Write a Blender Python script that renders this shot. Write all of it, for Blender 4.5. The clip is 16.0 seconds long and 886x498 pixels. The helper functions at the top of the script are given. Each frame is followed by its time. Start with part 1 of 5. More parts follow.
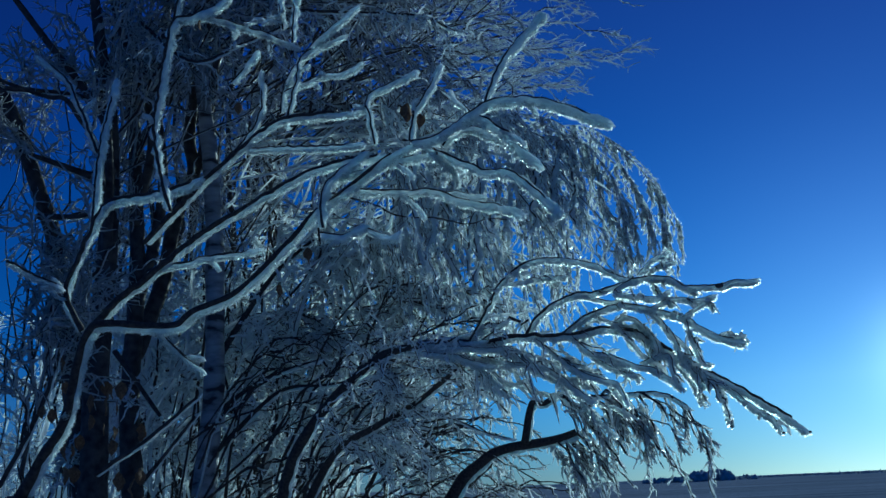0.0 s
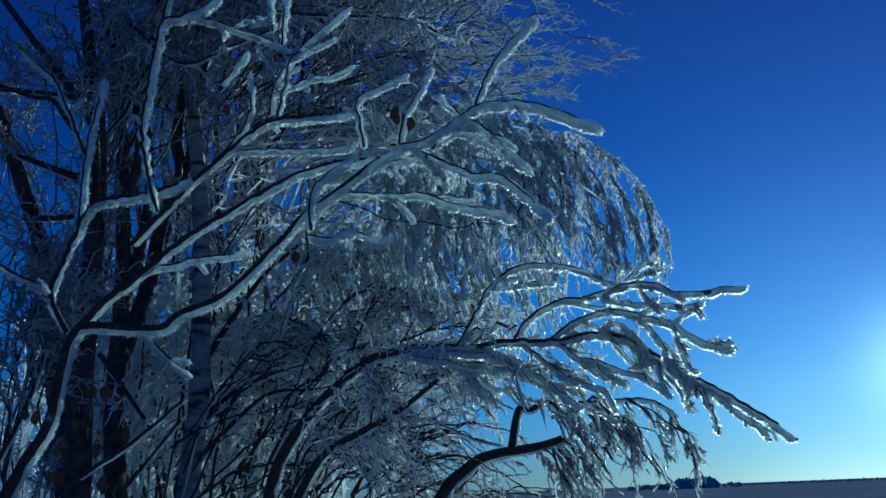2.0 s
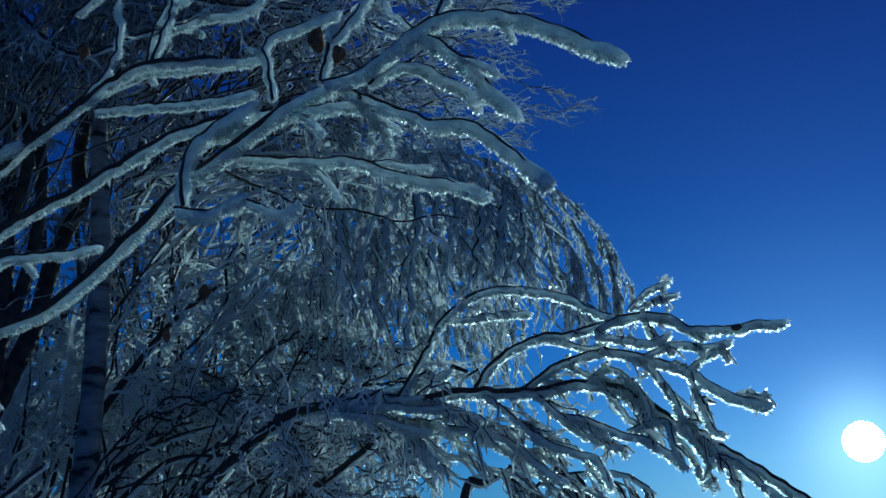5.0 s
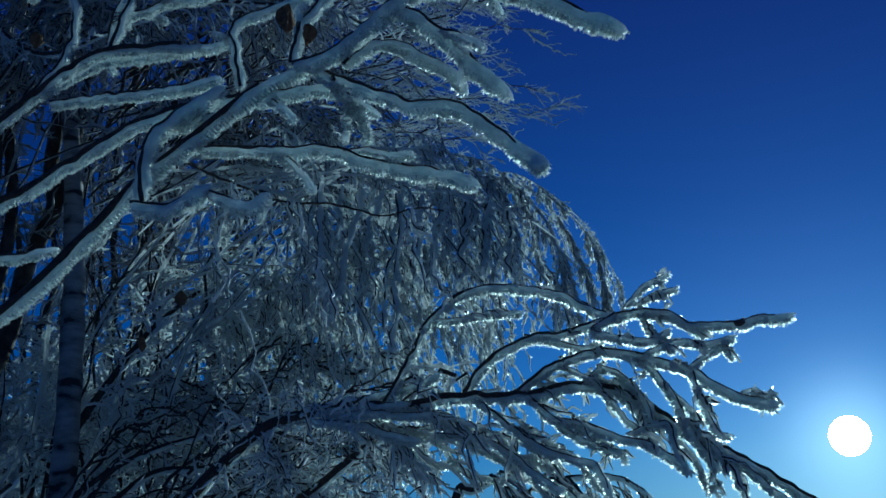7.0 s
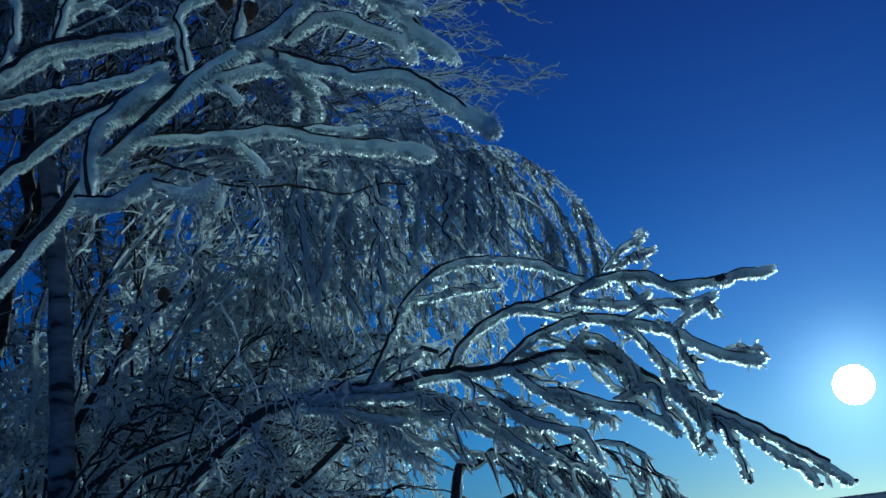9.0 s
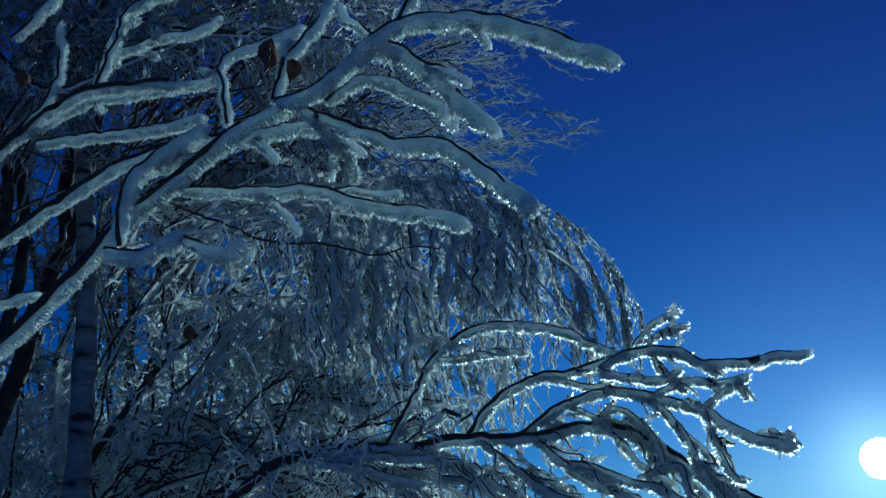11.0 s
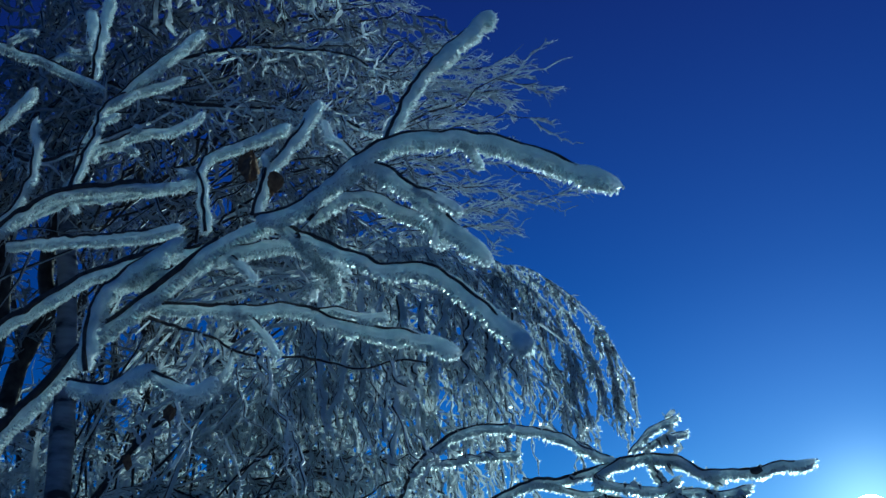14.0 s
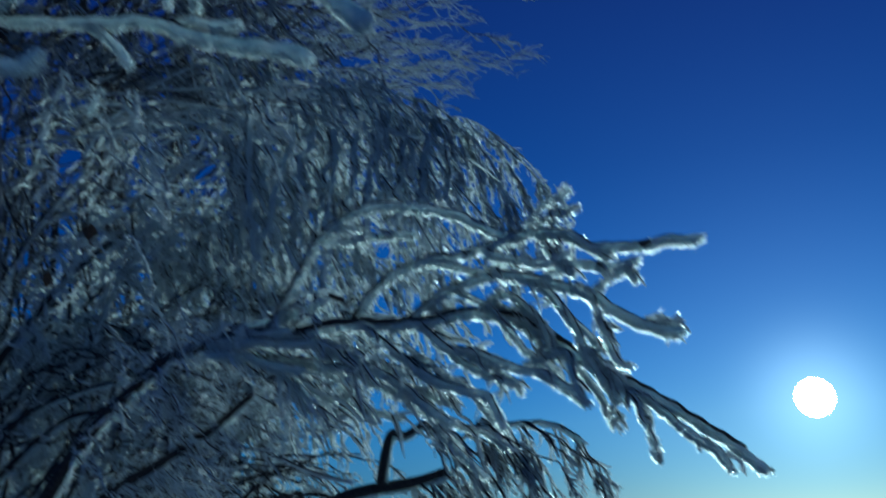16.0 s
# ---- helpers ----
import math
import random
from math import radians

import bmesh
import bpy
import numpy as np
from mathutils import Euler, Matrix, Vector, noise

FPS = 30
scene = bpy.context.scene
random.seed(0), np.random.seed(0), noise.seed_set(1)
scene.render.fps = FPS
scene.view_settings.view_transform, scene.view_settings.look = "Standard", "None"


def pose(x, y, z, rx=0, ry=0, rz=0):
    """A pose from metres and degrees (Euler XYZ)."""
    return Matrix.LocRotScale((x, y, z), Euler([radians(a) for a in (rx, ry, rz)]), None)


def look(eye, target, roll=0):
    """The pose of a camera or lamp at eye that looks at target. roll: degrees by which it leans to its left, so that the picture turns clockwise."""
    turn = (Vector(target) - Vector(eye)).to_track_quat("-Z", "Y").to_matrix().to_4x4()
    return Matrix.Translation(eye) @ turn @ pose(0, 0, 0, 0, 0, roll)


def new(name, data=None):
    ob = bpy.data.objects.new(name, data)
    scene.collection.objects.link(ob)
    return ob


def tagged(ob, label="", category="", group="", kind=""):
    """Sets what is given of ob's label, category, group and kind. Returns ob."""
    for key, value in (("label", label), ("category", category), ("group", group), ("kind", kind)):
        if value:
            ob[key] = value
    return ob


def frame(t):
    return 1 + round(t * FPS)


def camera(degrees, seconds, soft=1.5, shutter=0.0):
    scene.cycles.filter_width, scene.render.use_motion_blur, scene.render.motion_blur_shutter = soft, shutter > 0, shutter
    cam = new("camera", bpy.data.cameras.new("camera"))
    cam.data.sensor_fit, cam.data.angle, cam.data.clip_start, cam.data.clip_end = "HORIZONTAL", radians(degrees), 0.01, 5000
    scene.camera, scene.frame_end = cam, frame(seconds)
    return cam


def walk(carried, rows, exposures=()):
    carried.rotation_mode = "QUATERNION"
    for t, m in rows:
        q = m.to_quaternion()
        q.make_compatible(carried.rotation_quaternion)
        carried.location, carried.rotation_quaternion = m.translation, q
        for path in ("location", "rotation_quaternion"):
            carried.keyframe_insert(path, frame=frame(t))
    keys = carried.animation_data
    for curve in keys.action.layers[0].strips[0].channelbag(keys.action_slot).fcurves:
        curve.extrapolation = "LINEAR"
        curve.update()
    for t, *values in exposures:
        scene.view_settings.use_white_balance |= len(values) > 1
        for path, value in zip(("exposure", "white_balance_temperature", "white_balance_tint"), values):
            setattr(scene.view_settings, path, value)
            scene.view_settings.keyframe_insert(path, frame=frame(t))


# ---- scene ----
cam = camera(48.7, 16.0, 1.5, 0.4)

PATH = [
    (0, (-0.307, -0.749, 1.607), (-0.116, 1.184, 2.082), -2.5),
    (0.5, (-0.312, -0.751, 1.611), (-0.104, 1.179, 2.092), -2.7),
    (1, (-0.311, -0.75, 1.611), (-0.101, 1.178, 2.098), -2.5),
    (1.5, (-0.318, -0.743, 1.621), (-0.106, 1.183, 2.117), -2.2),
    (2, (-0.311, -0.737, 1.605), (-0.094, 1.191, 2.09), -2.2),
    (2.5, (-0.339, -0.744, 1.61), (-0.083, 1.181, 2.086), -1.9),
    (3, (-0.372, -0.74, 1.589), (-0.076, 1.181, 2.061), -1.2),
    (3.5, (-0.298, -0.528, 1.585), (0.04, 1.392, 2.034), -1.5),
    (4, (-0.144, -0.2, 1.639), (0.177, 1.714, 2.125), -1.2),
    (4.5, (-0.149, 0.093, 1.673), (0.157, 1.994, 2.213), 0.3),
    (4.7, (-0.187, 0.207, 1.683), (0.129, 2.089, 2.282), -1.3),
    (6.8, (-0.16, 0.493, 1.743), (0.202, 2.352, 2.387), -2.8),
    (7, (-0.157, 0.479, 1.732), (0.204, 2.345, 2.353), -3.2),
    (7.5, (-0.157, 0.456, 1.712), (0.21, 2.325, 2.321), -3.0),
    (8, (-0.14, 0.443, 1.702), (0.23, 2.315, 2.3), -3.6),
    (8.5, (-0.124, 0.486, 1.719), (0.255, 2.357, 2.317), -8.1),
    (9, (-0.085, 0.522, 1.732), (0.285, 2.401, 2.311), -7.3),
    (9.2, (-0.085, 0.552, 1.737), (0.292, 2.425, 2.33), -6.9),
    (11.3, (-0.08, 0.536, 1.803), (0.235, 2.393, 2.475), -3.1),
    (11.5, (-0.088, 0.516, 1.814), (0.234, 2.372, 2.486), -3.1),
    (12, (-0.077, 0.51, 1.868), (0.248, 2.361, 2.553), -3.5),
    (12.5, (-0.075, 0.528, 1.929), (0.263, 2.344, 2.696), -3.0),
    (13, (-0.05, 0.57, 1.958), (0.295, 2.374, 2.75), -3.8),
    (13.5, (-0.052, 0.555, 1.955), (0.296, 2.359, 2.744), -3.2),
    (14, (-0.063, 0.59, 1.947), (0.272, 2.406, 2.716), -3.3),
    (14.5, (-0.075, 0.607, 1.955), (0.239, 2.44, 2.691), -3.4),
    (15, (-0.079, 0.587, 1.943), (0.223, 2.424, 2.674), -3.1),
    (15.5, (-0.026, 0.621, 1.842), (0.267, 2.472, 2.542), -2.6),
    (16, (0.124, 0.693, 1.671), (0.538, 2.574, 2.212), -3.0),
]
walk(cam, [(t, look(eye, target, roll)) for t, eye, target, roll in PATH],
     exposures=[(0.0, 0.36, 4900, -20), (2.5, 0.26, 4900, -20), (3.0, 0.14, 4900, -20), (3.5, -0.14, 4900, -20), (4.5, 0.07, 4900, -20), (7.0, -0.14, 4900, -20),
                (8.5, -0.05, 4900, -20), (11.5, 0.0, 4900, -20), (12.5, 0.08, 4900, -20), (13.5, 0.27, 4900, -20), (15.5, 0.03, 4900, -20), (16.0, -0.09, 4900, -20)])
# ---- sky, sun ----
SUN_DIR = Vector((640, 1000, 117)).normalized()
SUN_EL = math.asin(SUN_DIR.z)
SUN_AZ = math.atan2(SUN_DIR.x, SUN_DIR.y)

world = bpy.data.worlds.new("winter_sky")
scene.world = world
world.use_nodes = True
wn, wl = world.node_tree.nodes, world.node_tree.links
wn.clear()
sky = wn.new("ShaderNodeTexSky")
sky.sky_type = "NISHITA"
sky.sun_disc = False
sky.sun_elevation = SUN_EL
sky.sun_rotation = SUN_AZ
sky.altitude = 300
sky.air_density = 1.0
sky.dust_density = 0.3
sky.ozone_density = 6.0
coord = wn.new("ShaderNodeTexCoord")
split = wn.new("ShaderNodeSeparateXYZ")
wl.new(coord.outputs["Generated"], split.inputs[0])
height = wn.new("ShaderNodeValToRGB")
for e, (at, c) in zip([height.color_ramp.elements[0], height.color_ramp.elements[1], height.color_ramp.elements.new(0.09), height.color_ramp.elements.new(0.32), height.color_ramp.elements.new(0.6)],
                      [(0.0, (0.35, 0.59, 0.98)), (0.85, (0.78, 0.20, 0.43)), (0.09, (0.60, 0.68, 0.90)), (0.34, (0.53, 0.44, 0.69)), (0.6, (0.68, 0.30, 0.58))]):
    e.position, e.color = at, (*c, 1)
wl.new(split.outputs["Z"], height.inputs[0])
tint = wn.new("ShaderNodeMix")
tint.data_type, tint.blend_type = "RGBA", "MULTIPLY"
tint.inputs[0].default_value = 1.0
bg = wn.new("ShaderNodeBackground")
bg.inputs["Strength"].default_value = 0.12
wout = wn.new("ShaderNodeOutputWorld")
wl.new(sky.outputs[0], tint.inputs[6])
wl.new(height.outputs[0], tint.inputs[7])
# the bright ring of forward-scattered light close to the sun
dot = wn.new("ShaderNodeVectorMath")
dot.operation = "DOT_PRODUCT"
dot.inputs[1].default_value = SUN_DIR
wl.new(coord.outputs["Generated"], dot.inputs[0])
# clear sky is deepest about sixty degrees from the sun
depth = wn.new("ShaderNodeMapRange")
depth.inputs["From Min"].default_value = -1
wl.new(dot.outputs["Value"], depth.inputs["Value"])
away = wn.new("ShaderNodeValToRGB")
for e, (at, c) in zip([away.color_ramp.elements[0], away.color_ramp.elements[1], away.color_ramp.elements.new(0.3), away.color_ramp.elements.new(0.5)],
                      [(0.4, (0.70, 0.64, 0.82)), (0.94, (1, 1, 1)), (0.74, (0.85, 0.56, 0.68)), (0.82, (0.87, 0.62, 0.74))]):
    e.position, e.color = at, (*c, 1)
wl.new(depth.outputs[0], away.inputs[0])
deepen = wn.new("ShaderNodeMix")
deepen.data_type, deepen.blend_type = "RGBA", "MULTIPLY"
deepen.inputs[0].default_value = 1.0
wl.new(tint.outputs[2], deepen.inputs[6])
wl.new(away.outputs[0], deepen.inputs[7])
wl.new(deepen.outputs[2], bg.inputs[0])
ring = wn.new("ShaderNodeMath")
ring.operation = "POWER"
ring.use_clamp = True
ring.inputs[1].default_value = 800
wl.new(dot.outputs["Value"], ring.inputs[0])
aureole = wn.new("ShaderNodeBackground")
aureole.inputs[0].default_value = (0.8, 0.9, 1.0, 1)
power = wn.new("ShaderNodeMath")
power.operation = "MULTIPLY"
power.inputs[1].default_value = 0.42
wl.new(ring.outputs[0], power.inputs[0])
wl.new(power.outputs[0], aureole.inputs[1])
both = wn.new("ShaderNodeAddShader")
wl.new(bg.outputs[0], both.inputs[0])
wl.new(aureole.outputs[0], both.inputs[1])
wl.new(both.outputs[0], wout.inputs[0])

sun_data = bpy.data.lights.new("sun", "SUN")
sun_data.energy = 2.8
sun_data.angle = radians(0.6)
sun_data.color = (0.97, 0.955, 0.91)
sun = new("sun", sun_data)
sun.matrix_world = look(SUN_DIR * 50, (0, 0, 0))


# ---- materials ----
def material(name):
    m = bpy.data.materials.new(name)
    m.use_nodes = True
    n, l = m.node_tree.nodes, m.node_tree.links
    return m, n, l, n["Principled BSDF"]


def noise_node(n, l, scale, detail=4, space="Object"):
    tc = n.new("ShaderNodeTexCoord")
    t = n.new("ShaderNodeTexNoise")
    t.inputs["Scale"].default_value = scale
    t.inputs["Detail"].default_value = detail
    l.new(tc.outputs[space], t.inputs["Vector"])
    return t


def ramp(n, l, fac, stops):
    r = n.new("ShaderNodeValToRGB")
    while len(r.color_ramp.elements) < len(stops):
        r.color_ramp.elements.new(0.5)
    for e, (p, c) in zip(r.color_ramp.elements, stops):
        e.position, e.color = p, (*c, 1)
    l.new(fac, r.inputs[0])
    return r


def bump(n, l, b, height, strength, distance):
    k = n.new("ShaderNodeBump")
    k.inputs["Strength"].default_value = strength
    k.inputs["Distance"].default_value = distance
    l.new(height, k.inputs["Height"])
    l.new(k.outputs[0], b.inputs["Normal"])


def frost_material(name, rough, clear, deep=0.0):
    """Rime: white, rough, and letting some of the light through."""
    m, n, l, b = material(name)
    t = noise_node(n, l, 45, 5)
    r = ramp(n, l, t.outputs[0], [(0.3, (0.78, 0.83, 0.83)), (0.55, (0.88, 0.92, 0.91)), (0.8, (0.94, 0.96, 0.95))])
    l.new(r.outputs[0], b.inputs["Base Color"])
    b.inputs["Roughness"].default_value = rough
    b.inputs["IOR"].default_value = 1.31
    fine = noise_node(n, l, 420, 3)
    bump(n, l, b, fine.outputs[0], 0.8 if deep else 0.7, 0.004)
    if deep:
        for e, c in zip(r.color_ramp.elements, ((0.58, 0.64, 0.61, 1), (0.71, 0.77, 0.73, 1), (0.82, 0.86, 0.82, 1))):
            e.color = c
        b.inputs["Subsurface Weight"].default_value = 0.92
        b.inputs["Subsurface Radius"].default_value = (deep, deep * 1.1, deep * 1.15)
        b.inputs["Subsurface Scale"].default_value = 1.0
        return m
    tr = n.new("ShaderNodeBsdfTranslucent")
    tr.inputs[0].default_value = (0.9, 0.93, 0.94, 1)
    mix = n.new("ShaderNodeMixShader")
    mix.inputs[0].default_value = clear
    l.new(b.outputs[0], mix.inputs[1])
    l.new(tr.outputs[0], mix.inputs[2])
    l.new(mix.outputs[0], n["Material Output"].inputs[0])
    return m


def bark_material(name, dark, light, scale):
    m, n, l, b = material(name)
    t = noise_node(n, l, scale, 6)
    r = ramp(n, l, t.outputs[0], [(0.35, dark), (0.7, light)])
    l.new(r.outputs[0], b.inputs["Base Color"])
    b.inputs["Roughness"].default_value = 0.85
    bump(n, l, b, t.outputs[0], 0.6, 0.01)
    return m


FROST = frost_material("rime", 0.5, 0, 0.05)
DULL = frost_material("dull_rime", 0.6, 0.2)
THIN = frost_material("thin_rime", 0.45, 0.84)
# thinner rime, darkened so its colour also carries the inner and rear twigs' shade
SHADED_HOAR = frost_material("shaded_thin_hoar", 0.7, 0.15)
for stop, shade in zip([q for q in SHADED_HOAR.node_tree.nodes if q.type == "VALTORGB"][0].color_ramp.elements, (0.26, 0.46, 0.66)):
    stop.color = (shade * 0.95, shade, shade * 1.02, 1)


def needle_material():
    """Ice crystals: white, thin, and sending most of the light on ahead."""
    m, n, l, b = material("ice_needles")
    b.inputs["Base Color"].default_value = (0.88, 0.93, 0.93, 1)
    b.inputs["Roughness"].default_value = 0.3
    b.inputs["IOR"].default_value = 1.31
    tr = n.new("ShaderNodeBsdfTranslucent")
    tr.inputs[0].default_value = (0.62, 0.67, 0.67, 1)
    on = n.new("ShaderNodeBsdfRefraction")
    on.inputs["Color"].default_value = (0.93, 0.98, 0.97, 1)
    on.inputs["Roughness"].default_value = 0.7
    on.inputs["IOR"].default_value = 1.5
    mix = n.new("ShaderNodeMixShader")
    mix.inputs[0].default_value = 0.55
    l.new(tr.outputs[0], mix.inputs[1])
    l.new(on.outputs[0], mix.inputs[2])
    mix2 = n.new("ShaderNodeMixShader")
    mix2.inputs[0].default_value = 0.7
    l.new(b.outputs[0], mix2.inputs[1])
    l.new(mix.outputs[0], mix2.inputs[2])
    l.new(mix2.outputs[0], n["Material Output"].inputs[0])
    return m


NEEDLE = needle_material()
BARK = bark_material("dark_bark", (0.02, 0.016, 0.015), (0.075, 0.058, 0.048), 60)
TRUNK = bark_material("trunk_bark", (0.022, 0.018, 0.017), (0.10, 0.082, 0.07), 14)


def birch_material():
    m, n, l, b = material("birch_bark")
    tc = n.new("ShaderNodeTexCoord")
    mp = n.new("ShaderNodeMapping")
    mp.inputs["Scale"].default_value = (3, 3, 9)
    l.new(tc.outputs["Object"], mp.inputs[0])
    t = n.new("ShaderNodeTexNoise")
    t.inputs["Scale"].default_value = 1.6
    t.inputs["Detail"].default_value = 5
    l.new(mp.outputs[0], t.inputs["Vector"])
    r = ramp(n, l, t.outputs[0], [(0.36, (0.03, 0.028, 0.028)), (0.44, (0.2, 0.2, 0.205)), (0.6, (0.33, 0.33, 0.33)), (0.8, (0.42, 0.41, 0.40))])
    l.new(r.outputs[0], b.inputs["Base Color"])
    b.inputs["Roughness"].default_value = 0.7
    bump(n, l, b, t.outputs[0], 0.4, 0.01)
    return m


BIRCH = birch_material()
LEAF = bark_material("dead_leaf", (0.11, 0.056, 0.024), (0.27, 0.15, 0.065), 90)


def ground_material():
    m, n, l, b = material("frosted_field")
    tc = n.new("ShaderNodeTexCoord")
    mp = n.new("ShaderNodeMapping")
    mp.inputs["Rotation"].default_value = (0, 0, radians(-62))
    mp.inputs["Scale"].default_value = (0.02, 0.22, 1)
    l.new(tc.outputs["Object"], mp.inputs[0])
    rows = n.new("ShaderNodeTexNoise")
    rows.inputs["Scale"].default_value = 1.0
    rows.inputs["Detail"].default_value = 6
    l.new(mp.outputs[0], rows.inputs["Vector"])
    fine = noise_node(n, l, 1.7, 8)
    add = n.new("ShaderNodeMath")
    add.operation = "MULTIPLY_ADD"
    add.inputs[1].default_value = 0.45
    l.new(fine.outputs[0], add.inputs[0])
    half = n.new("ShaderNodeMath")
    half.operation = "MULTIPLY"
    half.inputs[1].default_value = 0.55
    l.new(rows.outputs[0], half.inputs[0])
    l.new(half.outputs[0], add.inputs[2])
    r = ramp(n, l, add.outputs[0], [(0.36, (0.20, 0.225, 0.235)), (0.48, (0.38, 0.415, 0.43)), (0.62, (0.60, 0.64, 0.655))])
    # unseen verge of frosted grass, paled to bounce light upward; ploughed field beyond it
    grass = noise_node(n, l, 9, 8)
    g = ramp(n, l, grass.outputs[0], [(0.35, (0.52, 0.55, 0.55)), (0.6, (0.74, 0.77, 0.78))])
    far = n.new("ShaderNodeVectorMath")
    far.operation = "LENGTH"
    l.new(tc.outputs["Object"], far.inputs[0])
    edge = n.new("ShaderNodeMapRange")
    edge.inputs["From Min"].default_value = 24
    edge.inputs["From Max"].default_value = 34
    l.new(far.outputs["Value"], edge.inputs["Value"])
    zone = n.new("ShaderNodeMix")
    zone.data_type = "RGBA"
    l.new(edge.outputs[0], zone.inputs[0])
    l.new(g.outputs[0], zone.inputs[6])
    l.new(r.outputs[0], zone.inputs[7])
    l.new(zone.outputs[2], b.inputs["Base Color"])
    b.inputs["Roughness"].default_value = 0.9
    b.inputs["Specular IOR Level"].default_value = 0.0
    bump(n, l, b, add.outputs[0], 0.3, 0.01)
    return m


FIELD = ground_material()
HEDGE = bark_material("far_wood", (0.30, 0.32, 0.33), (0.62, 0.65, 0.66), 0.6)


# ---- geometry helpers ----
REF_LIMB = np.array((-0.15, -0.52, 0.84))
REF_TWIG = np.array((-0.62, -0.30, 0.72))
RNG = np.random.default_rng(7)


def unit(v):
    return v / np.maximum(np.linalg.norm(v, axis=-1, keepdims=True), 1e-9)


def mesh_object(name, verts, faces, mats, parent=None, which=None, smooth=True):
    me = bpy.data.meshes.new(name)
    me.from_pydata(np.asarray(verts).reshape(-1, 3).tolist(), [], np.asarray(faces).tolist() if isinstance(faces, np.ndarray) else faces)
    for m in mats:
        me.materials.append(m)
    if which is not None:
        me.polygons.foreach_set("material_index", np.asarray(which, dtype=np.int32))
    if smooth:
        me.polygons.foreach_set("use_smooth", np.ones(len(me.polygons), dtype=bool))
    me.update()
    ob = new(name, me)
    ob.parent = parent
    return ob


def tree_root(name, place, label, group=""):
    e = new(name)
    e.location = place
    e.empty_display_size = 0.3
    return tagged(e, label=label, category="tree", group=group)


def local(parent, pts):
    """World places to places under a thing that stands unturned."""
    p = parent
    off = np.zeros(3)
    while p is not None:
        off = off + np.array(p.location)
        p = p.parent
    return np.asarray(pts) - off


def resample(ctrl, step):
    """A smooth curve through the control points, in even steps."""
    c = np.asarray(ctrl, float)
    c = np.vstack([2 * c[0] - c[1], c, 2 * c[-1] - c[-2]])
    out = []
    for i in range(1, len(c) - 2):
        a, b, d, e = c[i - 1], c[i], c[i + 1], c[i + 2]
        for u in np.linspace(0, 1, 24, endpoint=False):
            out.append(0.5 * (2 * b + (d - a) * u + (2 * a - 5 * b + 4 * d - e) * u * u + (3 * b - a - 3 * d + e) * u ** 3))
    out.append(c[-2])
    out = np.array(out)
    s = np.concatenate([[0], np.cumsum(np.linalg.norm(np.diff(out, axis=0), axis=1))])
    n = max(4, int(s[-1] / step))
    q = np.linspace(0, s[-1], n + 1)
    return np.stack([np.interp(q, s, out[:, k]) for k in range(3)], 1), s[-1]


def soft(shape, reach, rng=RNG):
    """Random values in about -1..1, smoothed along the first axis."""
    a = rng.normal(size=(shape[0] + 4 * reach, *shape[1:]))
    k = np.hanning(2 * reach + 1)
    k /= np.sqrt((k ** 2).sum())
    return np.apply_along_axis(lambda v: np.convolve(v, k, "same"), 0, a)[2 * reach:2 * reach + shape[0]]


def frames(p, ref):
    t = unit(np.gradient(p, axis=-2))
    up = unit(ref - (t * ref).sum(-1, keepdims=True) * t)
    return t, up, np.cross(t, up)


def ring_tube(p, radius, up, side, sides):
    """Verts and faces of one tube; radius is (rings, sides)."""
    a = np.arange(sides) * 2 * np.pi / sides
    v = p[:, None] + radius[..., None] * (np.cos(a)[None, :, None] * up[:, None] + np.sin(a)[None, :, None] * side[:, None])
    n = len(p)
    i = np.arange(n - 1)[:, None] * sides
    j = np.arange(sides)[None]
    k = (j + 1) % sides
    f = np.stack([i + j, i + k, i + sides + k, i + sides + j], -1).reshape(-1, 4).tolist()
    f.append(list(range(sides))[::-1])
    f.append([(n - 1) * sides + q for q in range(sides)])
    return v.reshape(-1, 3), f


def blades(name, parent, base, d, length, width):
    """Flat ice crystals: one thin kite each, from its base along d."""
    m = len(base)
    x = unit(np.cross(d, RNG.normal(size=(m, 3))))
    mid = base + d * length * 0.45
    v = np.stack([base, mid + x * width, base + d * length, mid - x * width], 1)
    f = np.arange(m)[:, None] * 4 + np.arange(4)[None]
    return mesh_object(name, local(parent, v.reshape(-1, 3)), f, [NEEDLE], parent, smooth=False)


